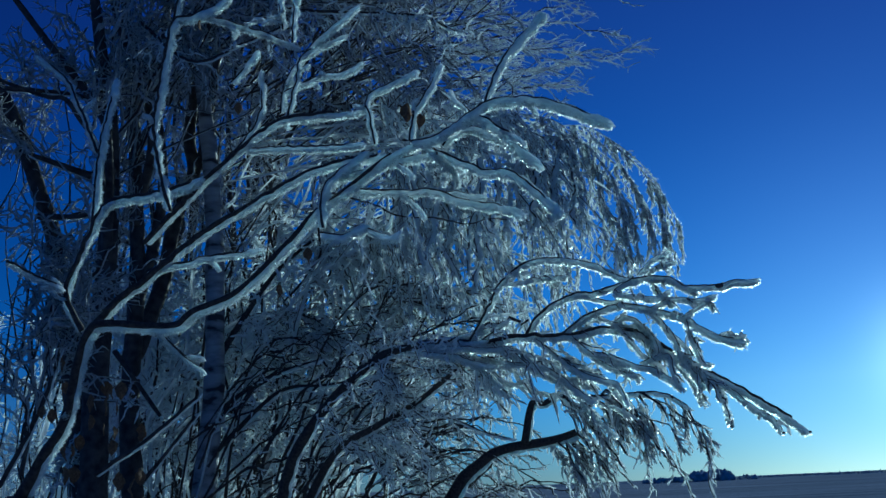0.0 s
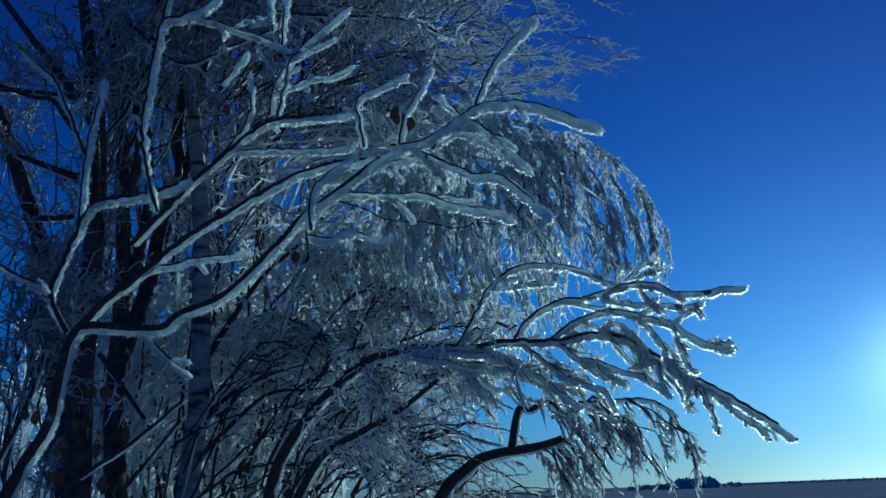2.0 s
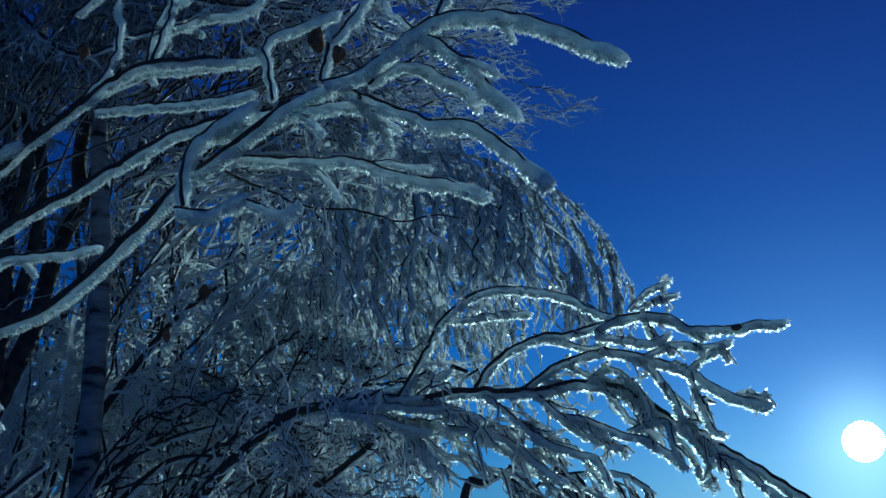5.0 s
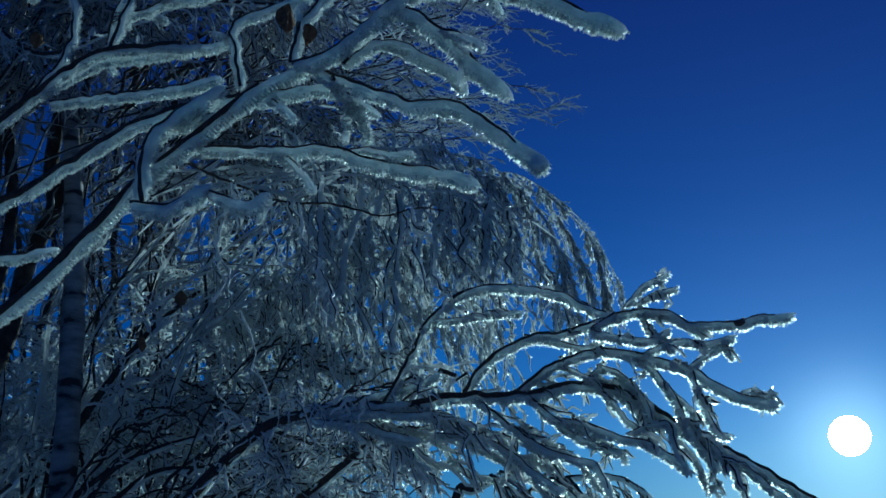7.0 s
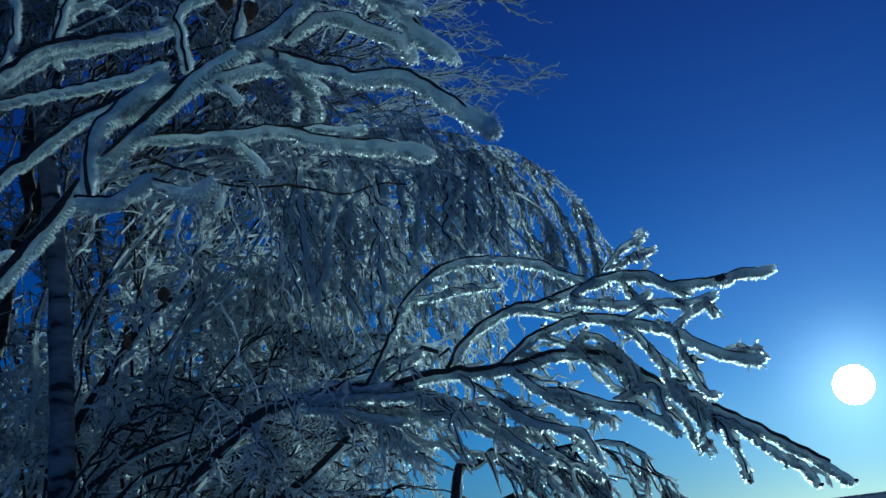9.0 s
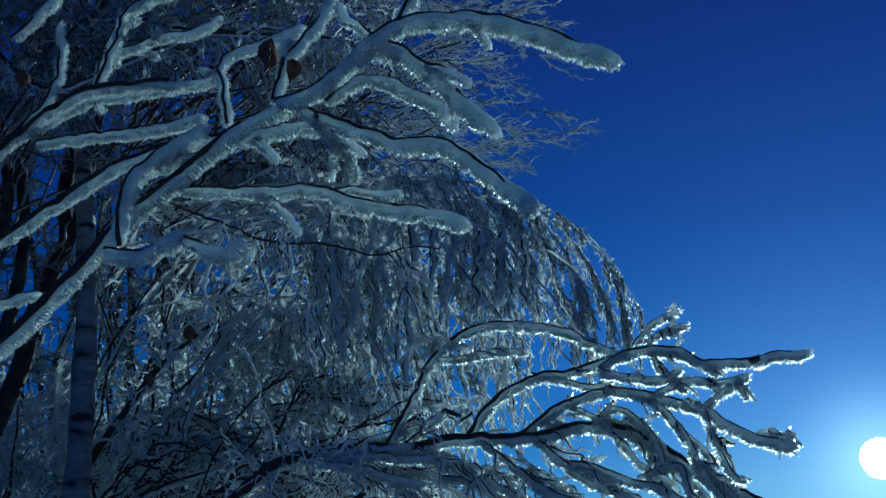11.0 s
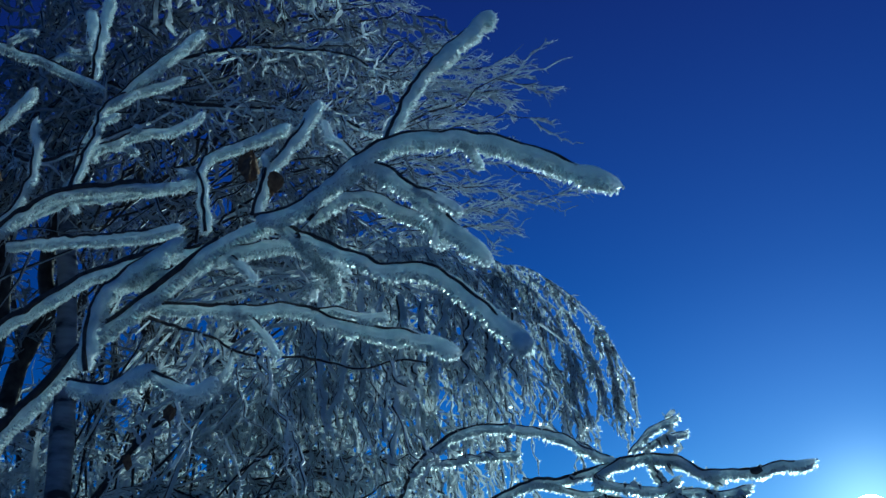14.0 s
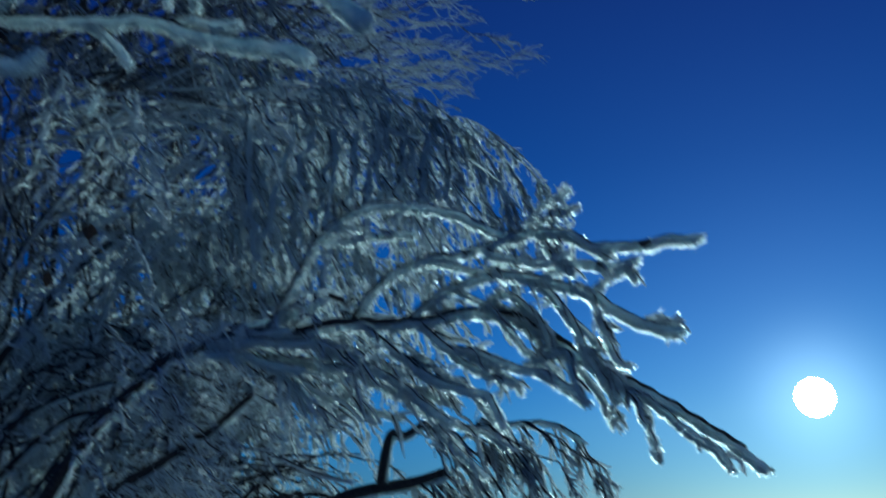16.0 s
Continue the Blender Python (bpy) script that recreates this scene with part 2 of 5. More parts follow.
def limb(tree, name, ctrl, r, f, bark=None, needles=3600, step=0.0055):
    """A branch through its bends: a tapered bark core, a crust of rime that hangs from it, and needles on the crust.
    r, f: radii of core and crust at both ends."""
    far = np.mean([c[1] for c in ctrl]) > 3.9
    ctrl = [np.array(c, float) for c in ctrl]
    if f[1] > 0 and not far:
        ctrl[-1] = ctrl[-1] + 0.012 * unit(ctrl[-1] - ctrl[-2])
    if tree.name == "arching_tree" and r[0] < 0.006:
        r = (r[0] * 0.65, r[1] * 0.6)
    elif tree.name == "arching_tree" and r[0] < 0.01:
        r = (r[0] * 0.8, r[1] * 0.6)
    if tree.name == "frosted_tree" and r[0] > 0.007:
        r = (r[0] * 1.35, r[1] * 1.05)
    step = max(step, 0.02 if far else step, r[0] * 0.35)
    p, length = resample(ctrl, step)
    n = len(p)
    u = np.linspace(0, 1, n)
    reach = max(2, int(0.03 / step))
    wob = soft((n, 3), reach) * 0.0016 * np.minimum(1, u * 6)[:, None]
    p = p + wob * (1 if r[0] < 0.02 else 0)
    t, up, side = frames(p, REF_LIMB)
    sides = 8 if r[0] < 0.03 else 14
    core = r[0] + (r[1] - r[0]) * u ** (0.6 if tree.name == "frosted_tree" else 0.4 if 0.015 < r[0] < 0.02 else 0.8)
    rad = core[:, None] * (1 + (0.10 if r[0] < 0.02 else 0.045) * soft((n, sides), max(reach, 6)))
    nb = n if f[0] <= 0 else max(4, int(n * 0.95))
    v, faces = ring_tube(p[:nb], np.clip(rad, 0.001, 1)[:nb], up[:nb], side[:nb], sides)
    ob = mesh_object(name, local(tree, v), faces, [bark or BARK], tree)
    if f[0] <= 0:
        return ob, p
    if f[0] < 0.004:
        needles = 0
    base = 0.5 if tree.name == "frosted_tree" and r[0] > 0.007 else 0.8
    size = 0.72 if tree.name == "frosted_tree" else 0.66
    fr = size * (f[0] * base + (f[1] - f[0] * base) * u ** (1.7 if base < 0.6 else 1))
    ends = np.minimum(1, np.sqrt(np.clip(1 - (1 - np.minimum(u * length, (1 - u) * length * 1.0) / (fr * 2.3)).clip(0) ** 2, 0.004, 1)))
    # the crust is even along the bark and ragged, in crosswise ridges of crystals, where it hangs
    sides = 16 if not far else 8
    hang = 0.12 + 0.88 * (0.5 - 0.5 * np.cos(np.arange(sides) * 2 * np.pi / sides))[None] ** 0.8
    lump = 0.13 * soft((n, 1), max(3, int(0.022 / step))) + 0.07 * soft((n, 1), 2) + 0.06 * RNG.normal(size=(n, 1))
    fr2 = (fr * ends)[:, None] * np.clip(1 + hang * (lump + 0.06 * soft((n, sides), 2) + 0.07 * RNG.normal(size=(n, sides))), 0.6, 1.5)
    away = np.maximum(fr * 0.96, core * 1.02 + 0.3 * fr) * ends
    if tree.name == "frosted_tree" and r[0] < 0.007:
        away = away * (1 - 0.6 * np.clip(((u - 1) * length + 0.11) / 0.09, 0, 1))
    lean = 0.25 * soft((n, 1), max(3, int(0.05 / step)))
    c = p - away[:, None] * unit(up + lean * side)
    v2, faces2 = ring_tube(c, fr2, up, side, sides)
    crust = mesh_object("frost", local(ob, v2), faces2, [FROST], ob)
    if needles and not far:
        arch = tree.name == "arching_tree"
        m = int(length * needles * (2.6 if arch else 3.4))
        i = (n * RNG.random(m) ** (0.55 if r[0] > 0.015 and not arch else 1)).astype(int)
        a = np.pi + np.clip(RNG.normal(0, 0.85, m), -1.5, 1.5)
        d = np.cos(a)[:, None] * up[i] + np.sin(a)[:, None] * side[i]
        k = (np.round(a / (2 * np.pi / sides)).astype(int)) % sides
        base = c[i] + d * (fr2[i, k] * 0.9)[:, None]
        tip = np.clip(1 - (1 - u[i]) * length / 0.03, 0, 1)[:, None]
        d = unit(d + RNG.normal(0, 0.38, (m, 3)) - 0.35 * up[i] + 0.2 * t[i] * RNG.normal(0, 1, (m, 1)) + 1.1 * tip * t[i])
        ln = (0.0025 + 0.0085 * RNG.random(m) ** 1.8)[:, None] * (1.5 if arch else 0.9) * (0.6 + 0.4 * ends[i, None]) + fr2[i, k, None] * 0.14
        w = (0.0007 + 0.0011 * RNG.random((m, 1)) ** 2) * (1.35 if arch else 1)
        s = blades("rime_fringe", ob, base, d, ln, w)
        tagged(s, kind="stuff")
    return ob, p


def shoots(paths, n, lengths, out, fall, bends=7, lo=0.1, hi=1.0, heading=None, pull=0.0, rng=RNG, curl=0.05):
    """n twigs that leave the given paths (count, points, 3): out is how far they turn from their parent,
    fall how much their own weight bends them down, heading and pull a common direction."""
    c, k, _ = paths.shape
    i = rng.integers(0, c, n)
    s = (lo + (hi - lo) * rng.random(n)) * (k - 1)
    a = np.minimum(s.astype(int), k - 2)
    w = (s - a)[:, None]
    p0 = paths[i, a] * (1 - w) + paths[i, a + 1] * w
    t = unit(paths[i, a + 1] - paths[i, a])
    d = unit(t + out * unit(rng.normal(size=(n, 3))))
    if heading is not None:
        d = unit(d * (1 - pull) + pull * np.asarray(heading))
    ln = (lengths[0] + (lengths[1] - lengths[0]) * rng.random(n) ** 1.5)[:, None, None]
    u = np.linspace(0, 1, bends)[None, :, None]
    p = p0[:, None] + d[:, None] * ln * u
    p[..., 2] -= (fall * ln * u ** 2)[..., 0]
    wave = np.cumsum(rng.normal(size=(n, bends, 3)), axis=1) * curl
    wave = wave - wave[:, :1]
    return p + wave * ln * u ** 0.5


def twigs(parent, paths, radius, name="crown", sides=6, taper=0.65, bark_faces=1, rough=0.22, each=False, fringe=0, mat=None):
    """All the given twigs as one mesh: frosted all round but for a strip of dark bark."""
    n, k, _ = paths.shape
    t = unit(np.gradient(paths, axis=1))
    ref = unit(REF_TWIG + RNG.normal(0, 0.35, (n, 1, 3)))
    up = unit(ref - (t * ref).sum(-1, keepdims=True) * t)
    side = np.cross(t, up)
    base = np.broadcast_to(np.asarray(radius).reshape(-1, 1), (n, 1)) * (0.75 + 0.5 * RNG.random((n, 1)))
    rad = base * (1 - (1 - taper) * np.linspace(0, 1, k)[None] ** 2) * np.clip(1 + rough * RNG.normal(size=(n, k)), 0.5, 1.7)
    rad[:, -1] *= 0.45
    a = np.concatenate([[-0.36, 0.36], np.linspace(0.36, 2 * np.pi - 0.36, sides)[1:-1]])
    flat = 1 + 0.12 * RNG.normal(size=(n, k, sides))
    v = paths[:, :, None] + (rad[..., None] * flat)[..., None] * (np.cos(a)[None, None, :, None] * up[:, :, None] + np.sin(a)[None, None, :, None] * side[:, :, None])
    i = (np.arange(n)[:, None, None] * k + np.arange(k - 1)[None, :, None]) * sides
    j = np.arange(sides)[None, None]
    j2 = (j + 1) % sides
    f = np.stack([i + j, i + j2, i + sides + j2, i + sides + j], -1).reshape(-1, 4)
    tip = (np.arange(n)[:, None] * k + k - 1) * sides + np.arange(sides)[None]
    which = np.zeros((n, k - 1, sides), int)
    which[:, :, :bark_faces] = 1
    caps = tip[:, [0, 1, 2, 3]]
    if each:
        one = np.concatenate([f[:(k - 1) * sides], [[(k - 1) * sides + q for q in (0, 1, 2, 3)]]])
        w = np.concatenate([which[0].reshape(-1), [0]])
        return [mesh_object(name, local(parent, v[q].reshape(-1, 3)), one, [mat or THIN, BARK], parent, which=w) for q in range(n)]
    f = np.concatenate([f, caps])
    w = np.concatenate([which.reshape(-1), np.zeros(len(caps), int)])
    ob = mesh_object(name, local(parent, v.reshape(-1, 3)), f, [mat or THIN, BARK], parent, which=w)
    if fringe:
        m = n * fringe
        q = np.repeat(np.arange(n), fringe)
        r = RNG.integers(0, k, m)
        ang = RNG.random((m, 1)) * 2 * np.pi
        d = np.cos(ang) * up[q, r] + np.sin(ang) * side[q, r]
        at = paths[q, r] + d * rad[q, r][:, None] * 0.7
        d = unit(d + 0.5 * t[q, r] + RNG.normal(0, 0.3, (m, 3)))
        tagged(blades("rime_fringe", parent, at, d, rad[q, r][:, None] * (0.7 + 1.3 * RNG.random((m, 1))), rad[q, r][:, None] * 0.25), kind="stuff")
    return tagged(ob, kind="stuff")


def as_paths(points, k=12):
    """Branches of different lengths as one array of k points each."""
    out = []
    for p in points:
        u = np.linspace(0, 1, len(p))
        q = np.linspace(0, 1, k)
        out.append(np.stack([np.interp(q, u, p[:, c]) for c in range(3)], 1))
    return np.array(out)


# ---- field and distance ----
def build_ground():
    xs = np.concatenate([-np.geomspace(3000, 4, 26), [0], np.geomspace(4, 3000, 26)])
    gx, gy = np.meshgrid(xs, xs)
    d = np.hypot(gx, gy)
    z = 0.12 * np.sin(gx * 0.021 + 1) * np.cos(gy * 0.017) * np.clip(d / 60, 0, 1) - 0.0
    n = len(xs)
    i = np.arange(n - 1)[:, None] * n + np.arange(n - 1)[None]
    f = np.stack([i, i + 1, i + n + 1, i + n], -1).reshape(-1, 4)
    ob = mesh_object("ground", np.stack([gx, gy, z], -1), f, [FIELD])
    return tagged(ob, label="frosted winter field reaching to the horizon", category="field", kind="structure")


build_ground()


def far_clump(name, place, width, height, count, seed, label, category):
    """A far wood or hedge: many small leafless clumps on short stems, with an uneven top."""
    rng = np.random.default_rng(seed)
    v, f = [], []
    for _ in range(count):
        x = rng.uniform(-0.5, 0.5) * width + rng.normal(0, width * 0.04)
        h = height * max(0.15, 1 - (abs(x) / (width * 0.75)) ** 2) * rng.uniform(0.35, 1.0)
        h *= 0.75 * rng.random() ** 0.6
        c = np.array((x, rng.normal(0, width * 0.06 + 0.5), h + 0.1 * height))
        s = height * rng.uniform(0.17, 0.3)
        o = len(v)
        ring = 5
        for zz, rr in ((-1.4, 0.35), (-0.5, 1.0), (0.35, 0.9), (1.0, 0.25)):
            for q in range(ring):
                a = 2 * np.pi * q / ring
                j = rng.uniform(0.7, 1.3)
                v.append(c + s * np.array((math.cos(a) * rr * j, math.sin(a) * rr * j, zz * rng.uniform(0.8, 1.2))))
        for lv in range(3):
            for q in range(ring):
                f.append([o + lv * ring + q, o + lv * ring + (q + 1) % ring, o + (lv + 1) * ring + (q + 1) % ring, o + (lv + 1) * ring + q])
        f.append([o + 3 * ring + q for q in range(ring)])
        o = len(v)
        for zz, rr in ((0, 0.06), (max(c[2], 0.3), 0.03)):
            for q in range(4):
                v.append(np.array((c[0] + rr * math.cos(q * 1.57), c[1] + rr * math.sin(q * 1.57), zz)))
        for q in range(4):
            f.append([o + q, o + (q + 1) % 4, o + 4 + (q + 1) % 4, o + 4 + q])
    ob = mesh_object(name, np.array(v), f, [HEDGE], smooth=False)
    ob.location = place
    ob.rotation_euler = (0, 0, -math.atan2(place[0], place[1]))
    return tagged(ob, label=label, category=category, kind="stuff")


far_clump("far_wood", (131, 400, 0), 26, 2.6, 160, 1, "low dark hedge far across the frosted field", "hedge")
far_clump("far_wood", (141, 400, 0), 11, 4.3, 150, 2, "pale leafless clump of trees far across the field", "trees")
far_clump("far_wood", (149, 400, 0), 10, 4.8, 170, 3, "dark rounded clump of trees far across the field", "trees")
far_clump("far_wood", (161, 400, 0), 8, 2.6, 20, 4, "small dark hedge far across the field", "hedge")
for q, (x, y, w, h) in enumerate([(215, 520, 110, 3.6), (320, 560, 150, 4.0), (450, 600, 170, 4.2), (60, 520, 190, 3.2), (-120, 560, 190, 3.6), (600, 560, 170, 4.5)]):
    far_clump("far_wood", (x, y, 0), w, h * 0.45, 260, 10 + q, "long low line of trees on the far horizon", "trees")


def build_sun_disc():
    m, n, l, b = material("sun_surface")
    e = n.new("ShaderNodeEmission")
    e.inputs[0].default_value = (1.0, 0.97, 0.92, 1)
    e.inputs[1].default_value = 40
    l.new(e.outputs[0], n["Material Output"].inputs[0])
    bm = bmesh.new()
    bmesh.ops.create_uvsphere(bm, u_segments=32, v_segments=16, radius=80)
    me = bpy.data.meshes.new("sun_disc")
    bm.to_mesh(me)
    bm.free()
    me.materials.append(m)
    ob = new("backdrop_sun", me)
    ob.location = SUN_DIR * 4300
    ob.visible_shadow = False
    return tagged(ob, label="low white winter sun in a clear blue sky", category="sun", kind="structure")


build_sun_disc()

# ---- the near tree: thickly frosted branches reaching over the path ----
near_tree = tree_root("frosted_tree", (-1.75, 3.3, 0), "young tree with thickly rimed arching branches at the field edge")
near_paths = []
near_paths.append(limb(near_tree, "branch", [(-1.516, 3.050, 1.641), (-1.424, 2.975, 1.776), (-1.332, 2.900, 1.898), (-1.279, 2.825, 2.079), (-1.222, 2.750, 2.193), (-1.155, 2.705, 2.214), (-0.925, 2.660, 2.192), (-0.842, 2.610, 2.231), (-0.682, 2.560, 2.291), (-0.510, 2.480, 2.437), (-0.423, 2.440, 2.524), (-0.318, 2.345, 2.574), (-0.171, 2.250, 2.659), (-0.081, 2.210, 2.689)], (0.0175, 0.0055), (0.028, 0.0195))[1])
near_paths.append(limb(near_tree, "branch", [(-0.101, 2.210, 2.692), (-0.031, 2.130, 2.680), (0.070, 1.990, 2.705), (0.109, 1.990, 2.735), (0.152, 1.985, 2.745), (0.209, 1.980, 2.748), (0.265, 1.975, 2.741), (0.321, 1.970, 2.726), (0.377, 1.965, 2.705), (0.432, 1.960, 2.678), (0.483, 1.955, 2.646)], (0.005, 0.003), (0.02, 0.022))[1])
near_paths.append(limb(near_tree, "branch", [(0.111, 1.990, 2.736), (0.132, 2.025, 2.800), (0.183, 2.060, 2.905), (0.251, 2.095, 3.004), (0.335, 2.130, 3.097)], (0.0037, 0.0026), (0.016, 0.022))[1])
near_paths.append(limb(near_tree, "branch", [(0.070, 1.990, 2.700), (0.151, 1.990, 2.653), (0.269, 1.990, 2.527)], (0.0045, 0.0026), (0.02, 0.021))[1])
near_paths.append(limb(near_tree, "branch", [(-0.064, 2.200, 2.682), (-0.020, 2.160, 2.641), (0.101, 2.080, 2.557), (0.174, 2.052, 2.540), (0.216, 2.024, 2.504), (0.291, 1.968, 2.403), (0.300, 1.940, 2.373)], (0.0045, 0.0026), (0.017, 0.021))[1])
near_paths.append(limb(near_tree, "branch", [(-0.305, 2.400, 2.593), (-0.132, 2.339, 2.568), (-0.027, 2.308, 2.560), (0.035, 2.277, 2.526), (0.126, 2.246, 2.494), (0.193, 2.216, 2.473), (0.243, 2.185, 2.436)], (0.0045, 0.0026), (0.014, 0.021))[1])
near_paths.append(limb(near_tree, "branch", [(-0.107, 2.210, 2.694), (-0.097, 2.245, 2.763), (-0.069, 2.280, 2.848), (0.020, 2.350, 3.015)], (0.0037, 0.0026), (0.016, 0.018))[1])
near_paths.append(limb(near_tree, "branch", [(-0.210, 2.500, 2.789), (-0.222, 2.550, 2.913), (-0.221, 2.600, 3.021), (-0.045, 2.620, 3.117)], (0.0037, 0.0026), (0.016, 0.018))[1])
near_paths.append(limb(near_tree, "branch", [(-0.011, 2.120, 2.645), (0.033, 2.136, 2.695), (0.085, 2.152, 2.718), (0.153, 2.168, 2.702), (0.212, 2.184, 2.677), (0.240, 2.200, 2.641)], (0.0037, 0.0026), (0.016, 0.018))[1])
near_paths.append(limb(near_tree, "branch", [(-0.177, 2.260, 2.628), (-0.131, 2.247, 2.648), (-0.070, 2.233, 2.654), (-0.019, 2.220, 2.646)], (0.0037, 0.0026), (0.016, 0.018))[1])
near_paths.append(limb(near_tree, "branch", [(-0.389, 2.320, 2.440), (-0.397, 2.324, 2.493), (-0.395, 2.328, 2.548), (-0.373, 2.332, 2.602), (-0.317, 2.336, 2.652), (-0.243, 2.340, 2.699)], (0.0045, 0.0034), (0.024, 0.022))[1])
near_paths.append(limb(near_tree, "branch", [(-0.393, 2.200, 2.392), (-0.341, 2.167, 2.374), (-0.289, 2.133, 2.379), (-0.255, 2.100, 2.379)], (0.0037, 0.0026), (0.02, 0.02))[1])
near_paths.append(limb(near_tree, "branch", [(-0.255, 2.100, 2.379), (-0.185, 2.060, 2.336), (-0.155, 2.040, 2.346)], (0.003, 0.0026), (0.012, 0.018))[1])
near_paths.append(limb(near_tree, "branch", [(-0.361, 2.380, 2.617), (-0.280, 2.340, 2.634), (-0.205, 2.300, 2.642)], (0.0037, 0.0026), (0.012, 0.016))[1])
near_paths.append(limb(near_tree, "branch", [(-0.030, 2.150, 2.631), (0.034, 2.250, 2.607), (0.047, 2.300, 2.575)], (0.0053, 0.0026), (0.014, 0.014))[1])
near_paths.append(limb(near_tree, "branch", [(-0.712, 2.900, 2.972), (-0.619, 2.825, 2.985), (-0.541, 2.750, 2.985), (-0.413, 2.675, 2.965), (-0.243, 2.600, 2.956)], (0.006, 0.0034), (0.014, 0.016))[1])
near_paths.append(limb(near_tree, "branch", [(-0.562, 2.850, 3.045), (-0.548, 2.825, 3.130), (-0.520, 2.800, 3.198), (-0.465, 2.775, 3.264), (-0.398, 2.750, 3.326), (-0.260, 2.700, 3.420)], (0.0045, 0.0026), (0.014, 0.018))[1])
near_paths.append(limb(near_tree, "branch", [(-0.543, 2.800, 3.114), (-0.468, 2.775, 3.143), (-0.386, 2.750, 3.165), (-0.303, 2.725, 3.165), (-0.248, 2.700, 3.185)], (0.0037, 0.0026), (0.014, 0.016))[1])
near_paths.append(limb(near_tree, "branch", [(-0.678, 2.800, 2.885), (-0.451, 2.600, 2.821), (-0.251, 2.400, 2.751)], (0.0045, 0.0034), (0.016, 0.016))[1])
near_paths.append(limb(near_tree, "branch", [(-0.733, 2.700, 3.110), (-0.689, 2.700, 3.162), (-0.641, 2.700, 3.234)], (0.0037, 0.0026), (0.014, 0.02))[1])
near_paths.append(limb(near_tree, "branch", [(-0.554, 2.900, 3.427), (-0.565, 2.900, 3.516), (-0.566, 2.900, 3.609)], (0.0037, 0.0026), (0.018, 0.02))[1])
near_paths.append(limb(near_tree, "branch", [(-1.285, 2.900, 2.223), (-1.350, 2.900, 2.367), (-1.307, 2.900, 2.510), (-1.271, 2.900, 2.597), (-1.233, 2.860, 2.656), (-1.175, 2.820, 2.694), (-0.956, 2.740, 2.707), (-0.840, 2.700, 2.742)], (0.008, 0.0068), (0.026, 0.022))[1])
near_paths.append(limb(near_tree, "branch", [(-1.271, 2.900, 2.593), (-1.267, 2.950, 2.929), (-1.241, 2.975, 3.116), (-1.224, 3.000, 3.248)], (0.005, 0.0034), (0.026, 0.022))[1])
near_paths.append(limb(near_tree, "branch", [(-1.269, 2.950, 2.929), (-1.356, 3.000, 3.126), (-1.433, 3.050, 3.281), (-1.567, 3.100, 3.403)], (0.006, 0.0034), (0.018, 0.014))[1])
near_paths.append(limb(near_tree, "branch", [(-0.924, 2.600, 2.585), (-0.958, 2.580, 2.713), (-0.979, 2.560, 2.874), (-0.962, 2.540, 3.037), (-0.934, 2.520, 3.181), (-0.910, 2.500, 3.263), (-0.825, 2.500, 3.289), (-0.717, 2.500, 3.346)], (0.006, 0.0051), (0.022, 0.022))[1])
near_paths.append(limb(near_tree, "branch", [(-0.913, 2.520, 3.274), (-0.898, 2.510, 3.354), (-0.860, 2.500, 3.485)], (0.006, 0.0034), (0.016, 0.014))[1])
near_paths.append(limb(near_tree, "branch", [(-0.825, 2.500, 3.289), (-0.723, 2.567, 3.291), (-0.585, 2.633, 3.273), (-0.484, 2.700, 3.248)], (0.0045, 0.0026), (0.014, 0.014))[1])
near_paths.append(limb(near_tree, "branch", [(-1.239, 2.850, 2.224), (-1.137, 2.820, 2.325), (-1.035, 2.790, 2.392), (-0.951, 2.760, 2.455), (-0.829, 2.730, 2.543), (-0.666, 2.700, 2.633), (-0.517, 2.583, 2.681), (-0.356, 2.467, 2.710), (-0.156, 2.350, 2.699)], (0.011, 0.006), (0.02, 0.018))[1])
near_paths.append(limb(near_tree, "branch", [(-1.052, 2.800, 2.525), (-0.864, 2.733, 2.703), (-0.730, 2.700, 2.817), (-0.626, 2.667, 2.897), (-0.522, 2.633, 2.942), (-0.315, 2.600, 2.951)], (0.008, 0.0068), (0.016, 0.015))[1])
near_paths.append(limb(near_tree, "branch", [(-1.038, 2.800, 2.419), (-0.932, 2.767, 2.437), (-0.768, 2.733, 2.459), (-0.624, 2.700, 2.463)], (0.005, 0.0043), (0.016, 0.014))[1])
near_paths.append(limb(near_tree, "branch", [(-0.965, 2.670, 2.179), (-0.916, 2.735, 2.118), (-0.827, 2.800, 2.045)], (0.005, 0.0043), (0.014, 0.012))[1])
near_paths.append(limb(near_tree, "branch", [(-1.534, 2.800, 2.468), (-1.346, 2.850, 2.372)], (0.005, 0.0051), (0.016, 0.014))[1])
near_paths.append(limb(near_tree, "branch", [(-0.523, 2.650, 2.948), (-0.495, 2.700, 3.109), (-0.465, 2.750, 3.248), (-0.312, 2.800, 3.346)], (0.0045, 0.0026), (0.014, 0.014))[1])
near_paths.append(limb(near_tree, "branch", [(-0.506, 2.700, 3.271), (-0.502, 2.700, 3.390), (-0.485, 2.700, 3.510)], (0.0045, 0.0026), (0.016, 0.018))[1])
near_paths.append(limb(near_tree, "branch", [(-0.730, 2.700, 2.817), (-0.630, 2.700, 2.972), (-0.621, 2.700, 3.154)], (0.0045, 0.0026), (0.012, 0.014))[1])
